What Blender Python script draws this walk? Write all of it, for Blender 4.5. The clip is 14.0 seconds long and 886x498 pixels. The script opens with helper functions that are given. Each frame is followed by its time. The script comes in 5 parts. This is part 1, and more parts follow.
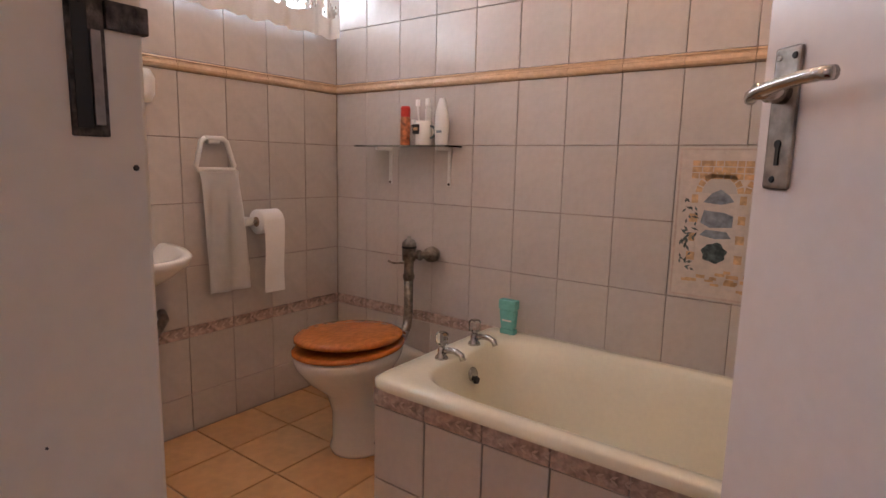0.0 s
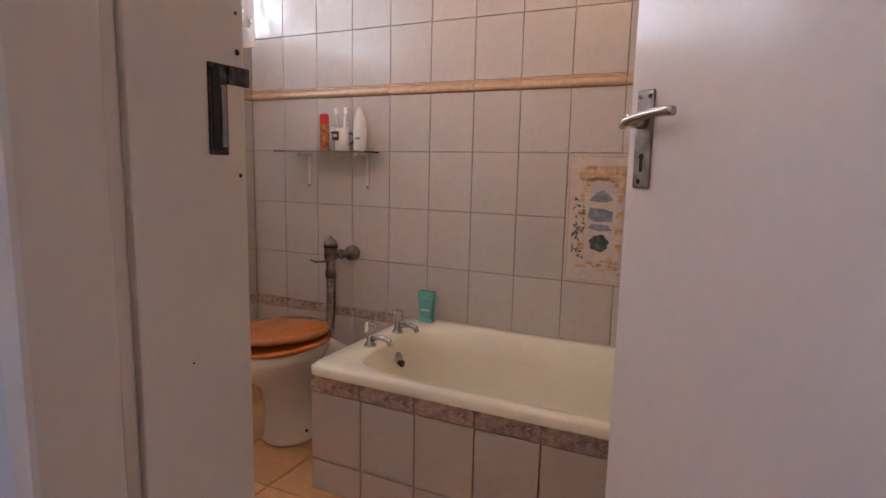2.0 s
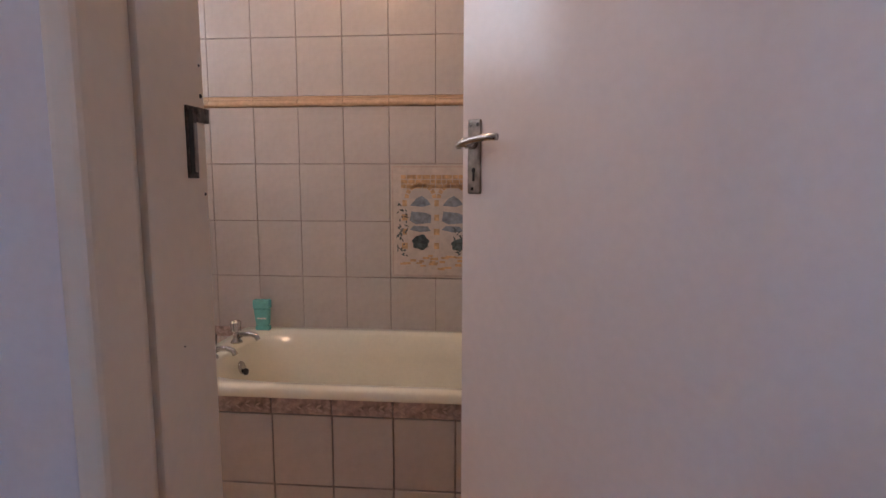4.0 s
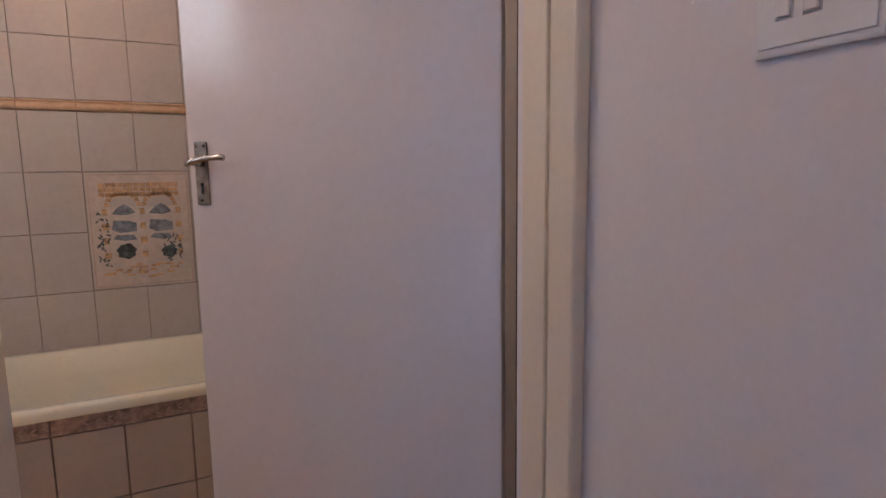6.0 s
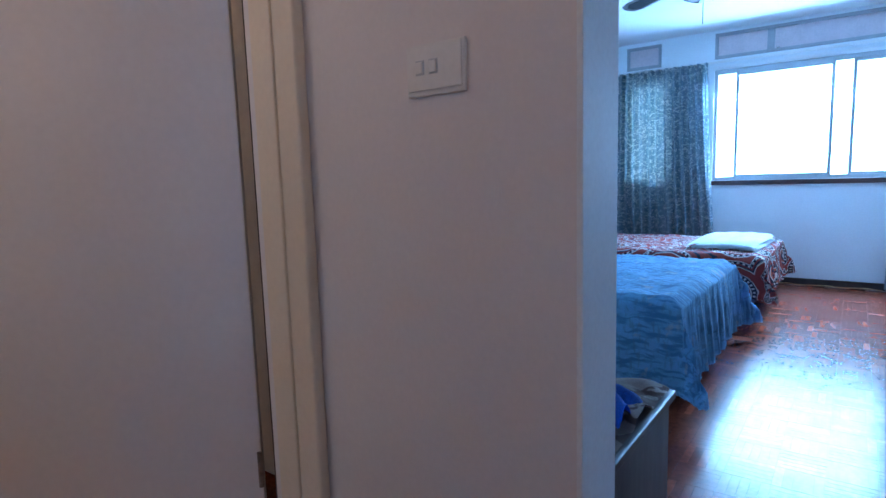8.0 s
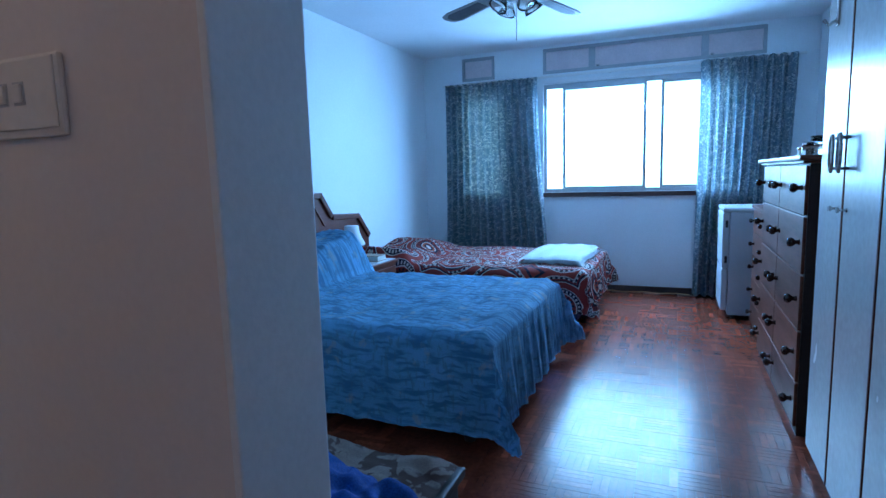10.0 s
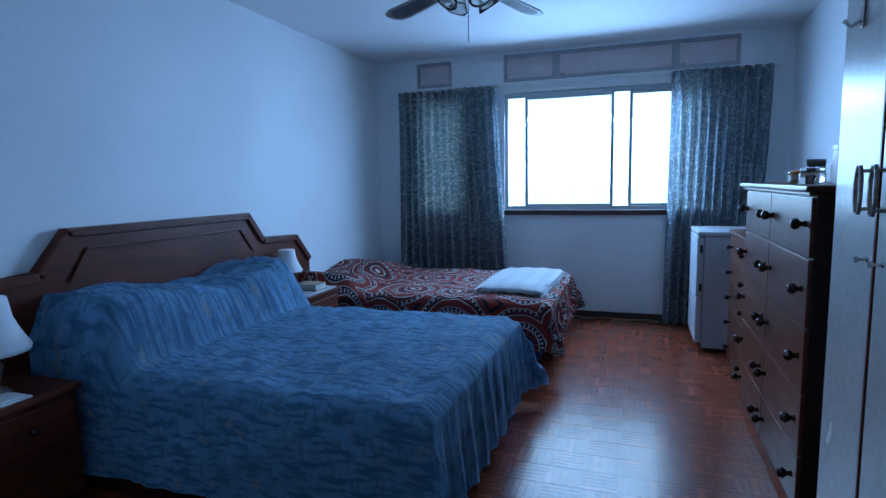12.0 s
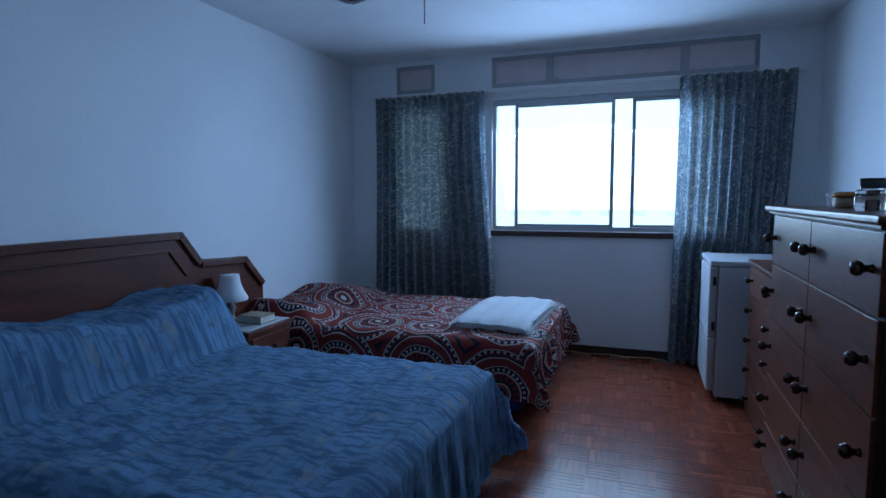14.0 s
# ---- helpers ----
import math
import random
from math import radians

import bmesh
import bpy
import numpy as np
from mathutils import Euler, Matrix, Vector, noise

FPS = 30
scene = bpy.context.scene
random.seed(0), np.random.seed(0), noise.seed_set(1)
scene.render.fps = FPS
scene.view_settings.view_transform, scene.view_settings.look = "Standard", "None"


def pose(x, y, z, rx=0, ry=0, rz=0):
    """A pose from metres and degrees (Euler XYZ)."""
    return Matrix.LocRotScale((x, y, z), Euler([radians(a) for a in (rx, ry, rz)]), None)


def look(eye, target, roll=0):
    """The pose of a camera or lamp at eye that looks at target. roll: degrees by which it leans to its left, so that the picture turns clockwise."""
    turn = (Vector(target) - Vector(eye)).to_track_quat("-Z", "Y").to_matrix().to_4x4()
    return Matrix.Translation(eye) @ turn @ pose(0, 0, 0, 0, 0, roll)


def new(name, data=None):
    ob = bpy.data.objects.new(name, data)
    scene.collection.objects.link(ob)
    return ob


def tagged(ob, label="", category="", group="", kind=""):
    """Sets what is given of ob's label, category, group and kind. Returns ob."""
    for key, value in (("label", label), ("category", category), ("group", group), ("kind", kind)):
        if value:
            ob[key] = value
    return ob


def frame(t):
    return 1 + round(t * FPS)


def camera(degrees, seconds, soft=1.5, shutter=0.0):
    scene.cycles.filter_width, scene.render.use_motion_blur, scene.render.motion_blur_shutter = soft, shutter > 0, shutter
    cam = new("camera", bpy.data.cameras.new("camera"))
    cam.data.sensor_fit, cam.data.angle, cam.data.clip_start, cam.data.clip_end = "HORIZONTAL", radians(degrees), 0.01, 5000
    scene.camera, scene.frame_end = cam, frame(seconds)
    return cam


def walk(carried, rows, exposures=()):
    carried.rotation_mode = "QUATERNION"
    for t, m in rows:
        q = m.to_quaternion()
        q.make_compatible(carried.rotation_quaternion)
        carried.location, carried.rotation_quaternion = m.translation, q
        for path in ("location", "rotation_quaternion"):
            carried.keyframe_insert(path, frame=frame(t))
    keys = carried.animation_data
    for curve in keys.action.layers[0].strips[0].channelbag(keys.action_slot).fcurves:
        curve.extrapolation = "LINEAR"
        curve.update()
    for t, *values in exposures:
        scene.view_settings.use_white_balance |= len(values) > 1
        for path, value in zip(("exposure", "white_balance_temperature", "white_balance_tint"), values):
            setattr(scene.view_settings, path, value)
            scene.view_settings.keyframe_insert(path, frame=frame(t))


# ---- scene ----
cam = camera(76.8, 14.0)
PATH = [
    (0, (0.137, 0.034, 1.057), (-1.029, 1.631, 0.757), 1.3),
    (0.5, (0.139, 0.008, 1.065), (-0.949, 1.66, 0.768), 1.4),
    (1, (0.154, -0.036, 1.064), (-0.859, 1.664, 0.772), 1.5),
    (1.5, (0.165, -0.111, 1.058), (-0.776, 1.631, 0.771), 1.4),
    (2, (0.171, -0.195, 1.06), (-0.683, 1.592, 0.779), 1.3),
    (4.5, (0.072, -0.497, 1.075), (0.156, 1.486, 0.83), -0.1),
    (5, (0.05, -0.567, 1.086), (0.406, 1.386, 0.839), -0.3),
    (5.5, (0.047, -0.65, 1.092), (0.65, 1.24, 0.836), -0.9),
    (6, (-0.004, -0.764, 1.107), (0.848, 1.026, 0.84), -0.8),
    (6.5, (-0.07, -0.856, 1.108), (1.021, 0.798, 0.836), -1.5),
    (7, (-0.242, -0.901, 1.082), (1.142, 0.521, 0.833), -1.7),
    (7.5, (-0.257, -0.957, 1.072), (1.249, 0.336, 0.824), -1.5),
    (8, (-0.244, -1.024, 1.074), (1.352, 0.155, 0.828), -1.7),
    (8.5, (-0.176, -1.087, 1.089), (1.497, -0.019, 0.842), -1.7),
    (9, (-0.052, -1.11, 1.115), (1.69, -0.161, 0.862), -1.7),
    (11.5, (0.551, -1.071, 1.247), (2.425, -0.416, 1.003), -1.3),
    (12, (0.697, -1.036, 1.257), (2.573, -0.384, 1.019), -1.1),
    (12.5, (0.839, -1.015, 1.259), (2.717, -0.366, 1.032), -0.8),
    (13, (1.0, -1.031, 1.263), (2.879, -0.383, 1.047), -0.6),
    (13.5, (1.163, -1.059, 1.28), (3.04, -0.4, 1.078), -0.5),
    (14, (1.307, -1.056, 1.274), (3.182, -0.386, 1.084), -0.3),
]

EXPOSURES = [(0.0, 0.05, 6950, 11), (2.0, 0.0, 6700, 10), (5.0, -0.27, 6600, 10), (7.0, -0.32, 6500, 9), (8.0, -0.75, 6200, 5), (9.0, -1.12, 5900, 1), (11.5, -2.2, 6600, 9), (12.5, -2.55, 7100, 13), (14.0, -2.9, 7600, 16)]
walk(cam, [(t, look(eye, target, roll)) for t, eye, target, roll in PATH], EXPOSURES)

# ---- plan, metres ----
CEIL = 2.42
BX0, BX1, BY0, BY1 = -1.943, 0.95, 0.210, 1.978          # bathroom
HX0, HX1, HY0, HY1 = -1.3, 0.650, -1.75, 0.02           # hall
RX0, RX1, RY0, RY1 = 0.812, 5.863, -2.19, 1.43          # bedroom
JL, JR = -0.244, 0.619                                  # bathroom doorway
DL, DR = -0.655, -1.487                                  # bedroom doorway
DOORTOP = 2.02
BFLOOR = -0.045                                         # bathroom floor, a low step down

# ---- world and lights ----
world = bpy.data.worlds.new("world")
scene.world = world
world.use_nodes = True
wn = world.node_tree.nodes
sky = wn.new("ShaderNodeTexSky")
sky.sky_type, sky.sun_disc = "NISHITA", False
sky.sun_elevation, sky.sun_rotation = radians(48), radians(200)
world.node_tree.links.new(sky.outputs[0], wn["Background"].inputs[0])
wn["Background"].inputs[1].default_value = 0.12
sun = new("sun", bpy.data.lights.new("sun", "SUN"))
sun.data.energy, sun.data.angle, sun.data.color = 3.0, radians(0.5), (1.0, 0.95, 0.88)
sun.matrix_world = look((0, 0, 30), (-10, 27, 0))


def area(name, eye, target, w, h, watts, colour):
    ob = new(name, bpy.data.lights.new(name, "AREA"))
    ob.data.shape, ob.data.size, ob.data.size_y, ob.data.energy, ob.data.color = "RECTANGLE", w, h, watts, colour
    ob.matrix_world = look(eye, target)
    return ob


area("bedroom_window_daylight", (6.04, -0.60, 1.53), (3.04, -0.60, 0.05), 1.40, 0.85, 600, (0.24, 0.51, 1.0))
area("bathroom_window_daylight", (-2.01, 1.14, 1.95), (0, 1.14, 1.3), 1.5, 0.5, 36, (0.72, 0.82, 1.0))


def fill_light(name, at, watts, colour, radius):
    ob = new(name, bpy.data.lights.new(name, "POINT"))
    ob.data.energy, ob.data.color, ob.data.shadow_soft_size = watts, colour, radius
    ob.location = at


# warm fills added to brighten bathroom and hall; no lamp is seen there
fill_light("bathroom_lamp_light", (-0.55, 0.95, 2.24), 15, (1.0, 0.62, 0.40), 0.10)
fill_light("hall_lamp_light", (-0.35, -0.85, 2.24), 7, (1.0, 0.70, 0.55), 0.10)

# ---- materials ----


def mat(name, colour, rough=0.5, metal=0.0, vary=0.12, scale=6.0, fine=60.0, bump=0.05, island=0.0, spec=0.5, stretch=(1, 1, 1), second=None, transmission=0.0):
    m = bpy.data.materials.new(name)
    m.use_nodes = True
    t, n = m.node_tree, m.node_tree.nodes
    b = n["Principled BSDF"]
    b.inputs["Metallic"].default_value = metal
    b.inputs["Specular IOR Level"].default_value = spec
    b.inputs["Transmission Weight"].default_value = transmission
    tc, mp = n.new("ShaderNodeTexCoord"), n.new("ShaderNodeMapping")
    mp.inputs["Scale"].default_value = stretch
    t.links.new(tc.outputs["Object"], mp.inputs[0])
    big, small = n.new("ShaderNodeTexNoise"), n.new("ShaderNodeTexNoise")
    for x, s, d in ((big, scale, 3), (small, fine, 4)):
        x.inputs["Scale"].default_value, x.inputs["Detail"].default_value = s, d
        t.links.new(mp.outputs[0], x.inputs["Vector"])
    add = n.new("ShaderNodeMath")
    add.operation = "ADD"
    t.links.new(big.outputs[0], add.inputs[0])
    t.links.new(small.outputs[0], add.inputs[1])
    ramp = n.new("ShaderNodeMapRange")
    ramp.inputs[1].default_value, ramp.inputs[2].default_value = 0.7, 1.3
    t.links.new(add.outputs[0], ramp.inputs[0])
    mix = n.new("ShaderNodeMix")
    mix.data_type = "RGBA"
    c2 = second or tuple(c * (1 - 2 * vary) for c in colour)
    c1 = colour if second else tuple(min(1, c * (1 + vary)) for c in colour)
    mix.inputs[6].default_value, mix.inputs[7].default_value = (*c1, 1), (*c2, 1)
    t.links.new(ramp.outputs[0], mix.inputs[0])
    out = mix.outputs[2]
    if island:
        src = n.new("ShaderNodeObjectInfo").outputs["Random"] if island > 0 else n.new("ShaderNodeNewGeometry").outputs["Random Per Island"]
        hsv, mr = n.new("ShaderNodeHueSaturation"), n.new("ShaderNodeMapRange")
        mr.inputs[3].default_value, mr.inputs[4].default_value = 1 - abs(island), 1 + abs(island)
        if abs(island) > 0.2:
            pw = n.new("ShaderNodeMath")
            pw.operation, pw.inputs[1].default_value = "POWER", 5.0
            t.links.new(src, pw.inputs[0])
            src = pw.outputs[0]
            mr.inputs[3].default_value, mr.inputs[4].default_value = 1 - abs(island) * 0.4, 1 + abs(island) * 2
        t.links.new(src, mr.inputs[0])
        t.links.new(mr.outputs[0], hsv.inputs["Value"])
        t.links.new(out, hsv.inputs["Color"])
        out = hsv.outputs[0]
    t.links.new(out, b.inputs["Base Color"])
    rr = n.new("ShaderNodeMapRange")
    rr.inputs[3].default_value, rr.inputs[4].default_value = rough * 0.85, min(1, rough * 1.2)
    t.links.new(big.outputs[0], rr.inputs[0])
    t.links.new(rr.outputs[0], b.inputs["Roughness"])
    if bump:
        bp = n.new("ShaderNodeBump")
        bp.inputs["Strength"].default_value, bp.inputs["Distance"].default_value = bump, 0.01
        t.links.new(small.outputs[0], bp.inputs["Height"])
        t.links.new(bp.outputs[0], b.inputs["Normal"])
    return m


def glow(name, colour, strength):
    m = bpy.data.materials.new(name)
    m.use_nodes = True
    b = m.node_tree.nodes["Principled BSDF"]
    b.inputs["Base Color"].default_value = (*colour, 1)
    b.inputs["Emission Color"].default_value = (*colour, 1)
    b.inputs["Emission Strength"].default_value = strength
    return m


def glass(name, colour, rough=0.02):
    m = bpy.data.materials.new(name)
    m.use_nodes = True
    b = m.node_tree.nodes["Principled BSDF"]
    b.inputs["Base Color"].default_value = (*colour, 1)
    b.inputs["Transmission Weight"].default_value = 1
    b.inputs["Roughness"].default_value = rough
    b.inputs["IOR"].default_value = 1.45
    return m


def bsdf(m):
    return m.node_tree.nodes["Principled BSDF"]


def rings_cloth(name):
    """Printed cotton: large medallions of dark, rust and cream rings with dashed bands."""
    m = mat(name, (0.34, 0.06, 0.045), 0.85, vary=0.2, scale=9, fine=180, bump=0.15)
    t, n = m.node_tree, m.node_tree.nodes

    def op(kind, a, b=None):
        x = n.new("ShaderNodeMath")
        x.operation = kind
        for sock, v in zip(x.inputs, (a, b)):
            if isinstance(v, (int, float)):
                sock.default_value = v
            elif v is not None:
                t.links.new(v, sock)
        return x.outputs[0]

    def band(d, lo, hi):
        return op("MULTIPLY", op("GREATER_THAN", d, lo), op("LESS_THAN", d, hi))

    tc, mp = n.new("ShaderNodeTexCoord"), n.new("ShaderNodeMapping")
    mp.inputs["Scale"].default_value = (2.3, 2.3, 2.3)
    t.links.new(tc.outputs["UV"], mp.inputs[0])
    vo = n.new("ShaderNodeTexVoronoi")
    vo.voronoi_dimensions = "2D"
    vo.inputs["Scale"].default_value, vo.inputs["Randomness"].default_value = 1.0, 0.45
    t.links.new(mp.outputs[0], vo.inputs["Vector"])
    red, cream, dark, rust = (0.36, 0.045, 0.035, 1), (0.78, 0.66, 0.62, 1), (0.025, 0.018, 0.04, 1), (0.50, 0.13, 0.07, 1)
    cr = n.new("ShaderNodeValToRGB")
    cr.color_ramp.interpolation = "CONSTANT"
    stops = [(0.0, cream), (0.05, dark), (0.09, rust), (0.13, cream), (0.15, dark), (0.19, red), (0.27, cream), (0.29, dark), (0.36, cream), (0.375, red), (0.47, cream), (0.485, dark), (0.51, red), (0.53, dark), (0.57, cream), (0.585, red), (0.66, dark), (0.70, red)]
    e = cr.color_ramp.elements
    e[0].color = stops[0][1]
    e[1].position, e[1].color = stops[1]
    for p, c in stops[2:]:
        e.new(p).color = c
    dist = vo.outputs["Distance"]
    t.links.new(dist, cr.inputs[0])
    sub, sep = n.new("ShaderNodeVectorMath"), n.new("ShaderNodeSeparateXYZ")
    sub.operation = "SUBTRACT"
    t.links.new(mp.outputs[0], sub.inputs[0])
    t.links.new(vo.outputs["Position"], sub.inputs[1])
    t.links.new(sub.outputs[0], sep.inputs[0])
    angle = op("ARCTAN2", sep.outputs[1], sep.outputs[0])
    col = cr.outputs[0]
    for lo, hi, count, c in ((0.20, 0.255, 18, dark), (0.305, 0.345, 30, cream), (0.535, 0.565, 40, cream)):
        tooth = op("GREATER_THAN", op("SINE", op("MULTIPLY", angle, count)), 0.1)
        mx = n.new("ShaderNodeMix")
        mx.data_type = "RGBA"
        mx.inputs[7].default_value = c
        t.links.new(op("MULTIPLY", band(dist, lo, hi), tooth), mx.inputs[0])
        t.links.new(col, mx.inputs[6])
        col = mx.outputs[2]
    t.links.new(col, bsdf(m).inputs["Base Color"])
    return m


def pattern_cloth(name, base, mark, scale, cut, rough=0.9, stripes=None, translucent=0.0, stripe_scale=8.0):
    """Woven cloth with a scattered figure, and soft stripes if wanted."""
    m = mat(name, base, rough, vary=0.15, scale=5, fine=220, bump=0.15)
    t, n = m.node_tree, m.node_tree.nodes
    b = bsdf(m)
    first = b.inputs["Base Color"].links[0].from_socket
    tc = n.new("ShaderNodeTexCoord")
    no = n.new("ShaderNodeTexNoise")
    no.inputs["Scale"].default_value, no.inputs["Detail"].default_value, no.inputs["Distortion"].default_value = scale, 2, 1.6
    t.links.new(tc.outputs["UV"], no.inputs["Vector"])
    mr = n.new("ShaderNodeMapRange")
    mr.inputs[1].default_value, mr.inputs[2].default_value = cut, cut + 0.05
    t.links.new(no.outputs[0], mr.inputs[0])
    mx = n.new("ShaderNodeMix")
    mx.data_type = "RGBA"
    mx.inputs[7].default_value = (*mark, 1)
    fac = mr.outputs[0]
    if stripes:
        wv = n.new("ShaderNodeTexWave")
        wv.inputs["Scale"].default_value, wv.inputs["Distortion"].default_value = stripe_scale, 0.6
        t.links.new(tc.outputs["UV"], wv.inputs["Vector"])
        ms = n.new("ShaderNodeMix")
        ms.data_type = "RGBA"
        ms.inputs[7].default_value = (*stripes, 1)
        sm = n.new("ShaderNodeMath")
        sm.operation, sm.inputs[1].default_value = "MULTIPLY", 0.7
        t.links.new(wv.outputs["Fac"], sm.inputs[0])
        t.links.new(sm.outputs[0], ms.inputs[0])
        t.links.new(first, ms.inputs[6])
        first = ms.outputs[2]
    t.links.new(first, mx.inputs[6])
    t.links.new(fac, mx.inputs[0])
    t.links.new(mx.outputs[2], b.inputs["Base Color"])
    if translucent:
        tr, ad = n.new("ShaderNodeBsdfTranslucent"), n.new("ShaderNodeMixShader")
        ad.inputs[0].default_value = translucent
        t.links.new(mx.outputs[2], tr.inputs[0])
        t.links.new(b.outputs[0], ad.inputs[1])
        t.links.new(tr.outputs[0], ad.inputs[2])
        t.links.new(ad.outputs[0], n["Material Output"].inputs[0])
    return m


def streak_cloth(name):
    """Blue woven cotton with short darker streaks and faint pale sprigs."""
    m = mat(name, (0.22, 0.50, 0.72), 0.9, vary=0.12, scale=5, fine=220, bump=0.2)
    t, n = m.node_tree, m.node_tree.nodes
    b = bsdf(m)
    col = b.inputs["Base Color"].links[0].from_socket
    tc = n.new("ShaderNodeTexCoord")
    for size, stretch, lo, hi, c, most in ((9.0, (5.0, 1.0, 1.0), 0.46, 0.60, (0.06, 0.19, 0.36), 0.8), (16.0, (1.0, 3.0, 1.0), 0.55, 0.64, (0.12, 0.24, 0.36), 0.6), (11.0, (1.0, 1.0, 1.0), 0.62, 0.67, (0.44, 0.50, 0.50), 0.55)):
        mp, no, mr, mx = n.new("ShaderNodeMapping"), n.new("ShaderNodeTexNoise"), n.new("ShaderNodeMapRange"), n.new("ShaderNodeMix")
        mp.inputs["Scale"].default_value = stretch
        no.inputs["Scale"].default_value, no.inputs["Detail"].default_value, no.inputs["Distortion"].default_value = size, 3, 0.3
        mr.inputs[1].default_value, mr.inputs[2].default_value, mr.inputs[4].default_value = lo, hi, most
        mx.data_type = "RGBA"
        mx.inputs[7].default_value = (*c, 1)
        t.links.new(tc.outputs["UV"], mp.inputs[0])
        t.links.new(mp.outputs[0], no.inputs["Vector"])
        t.links.new(no.outputs[0], mr.inputs[0])
        t.links.new(mr.outputs[0], mx.inputs[0])
        t.links.new(col, mx.inputs[6])
        col = mx.outputs[2]
    t.links.new(col, b.inputs["Base Color"])
    return m


WALL = mat("wall_paint", (0.74, 0.69, 0.67), 0.6, vary=0.02, scale=1.5, fine=90, bump=0.02)
BEDWALL = mat("bedroom_paint", (0.78, 0.80, 0.81), 0.6, vary=0.03, scale=1.5, fine=90, bump=0.06)
CEILM = mat("ceiling_paint", (0.80, 0.80, 0.80), 0.7, vary=0.03, scale=2, fine=70, bump=0.05)
FRAME = mat("cream_gloss_paint", (0.76, 0.65, 0.51), 0.35, vary=0.025, scale=3, fine=60, bump=0.01)
DOORP = mat("door_paint", (0.74, 0.70, 0.70), 0.17, vary=0.02, scale=2, fine=50, bump=0.012, spec=0.7)
GROUT = mat("grout", (0.40, 0.33, 0.28), 0.9, vary=0.2, scale=8)
TILE = mat("glazed_wall_tile", (0.56, 0.51, 0.475), 0.2, vary=0.035, scale=7, fine=40, bump=0.004, island=0.03)
BAND = mat("border_tile", (0.48, 0.36, 0.31), 0.3, vary=0.3, scale=22, fine=60, bump=0.1, island=0.05)
BANDLINE = mat("border_tile_relief", (0.55, 0.44, 0.38), 0.35, vary=0.1)
PENCIL = mat("moulded_tile", (0.66, 0.45, 0.29), 0.25, vary=0.08, scale=9, bump=0.02, island=0.05)
FTILE = mat("floor_tile", (0.60, 0.345, 0.165), 0.3, vary=0.07, scale=5, fine=25, bump=0.02, island=0.10)
ENAMEL = mat("bath_enamel", (0.78, 0.74, 0.60), 0.15, vary=0.02, scale=3, bump=0.0)
CERAMIC = mat("white_ceramic", (0.78, 0.75, 0.70), 0.12, vary=0.02, scale=3, bump=0.0)
PINE = mat("varnished_wood", (0.48, 0.15, 0.030), 0.25, vary=0.2, scale=4, fine=30, bump=0.03, stretch=(3, 1, 1))
CHROME = mat("worn_chrome", (0.55, 0.53, 0.51), 0.22, metal=1.0, vary=0.1, scale=30, bump=0.03)
BRASSY = mat("tarnished_pipe", (0.26, 0.22, 0.18), 0.38, metal=0.85, vary=0.3, scale=20, bump=0.1)
STEEL = mat("dull_steel", (0.33, 0.29, 0.26), 0.4, metal=0.9, vary=0.2, scale=40, bump=0.05)
BLACK = mat("black_hole", (0.012, 0.011, 0.01), 0.6, vary=0.2)
RUST = mat("rusty_strike", (0.10, 0.08, 0.07), 0.55, metal=0.6, vary=0.5, scale=45, fine=150, bump=0.3)
TOWEL = mat("white_terry", (0.90, 0.88, 0.86), 0.95, vary=0.03, scale=20, fine=300, bump=0.0)
PAPER = mat("toilet_paper", (0.86, 0.84, 0.82), 0.95, vary=0.02, scale=20, fine=200, bump=0.0)
WHITEP = mat("white_plastic", (0.75, 0.73, 0.70), 0.35, vary=0.03)
REDP = mat("red_plastic", (0.60, 0.03, 0.02), 0.35, vary=0.08)
ORANGE = mat("can_print", (0.52, 0.16, 0.06), 0.35, vary=0.3, scale=30)
TEAL = mat("teal_gel", (0.20, 0.58, 0.54), 0.2, vary=0.1, transmission=0.08)
CLEAR = glass("clear_glass", (0.90, 0.97, 0.94))
ACRYLIC = glass("acrylic", (0.92, 0.92, 0.90), 0.05)
PANE = glass("window_pane", (1, 1, 1))
LACE = mat("white_lace", (0.85, 0.85, 0.86), 0.9, vary=0.05, fine=200, bump=0.3)
MAHOG = mat("mahogany", (0.11, 0.022, 0.010), 0.45, spec=0.2, vary=0.3, scale=3, fine=40, bump=0.03, stretch=(1, 6, 6))
DRAWER = mat("stained_drawer_front", (0.13, 0.036, 0.018), 0.32, spec=0.35, vary=0.25, scale=2.5, fine=14, bump=0.0, stretch=(1.2, 4, 7), island=0.1)
DARKWOOD = mat("dark_wood", (0.028, 0.013, 0.010), 0.5, vary=0.3, scale=4, fine=40, bump=0.04, stretch=(6, 6, 1))
KNOB = mat("turned_knob", (0.03, 0.012, 0.009), 0.15, vary=0.2)
PARQ = mat("parquet_block", (0.20, 0.042, 0.020), 0.22, spec=0.2, vary=0.2, scale=10, fine=50, bump=0.004, island=0.30)
PARQF = mat("parquet_field", (0.20, 0.042, 0.020), 0.22, spec=0.2, vary=0.2, scale=10, fine=50, bump=0.004, island=-0.30)
PGAP = mat("parquet_gap", (0.09, 0.024, 0.013), 0.4, vary=0.2)
SPREAD = streak_cloth("bedspread_cloth")
RINGS = rings_cloth("ring_print_cotton")
CURT = pattern_cloth("curtain_brocade", (0.38, 0.47, 0.53), (0.74, 0.76, 0.74), 26, 0.53, translucent=0.45, stripes=(0.19, 0.29, 0.36), stripe_scale=3.2)
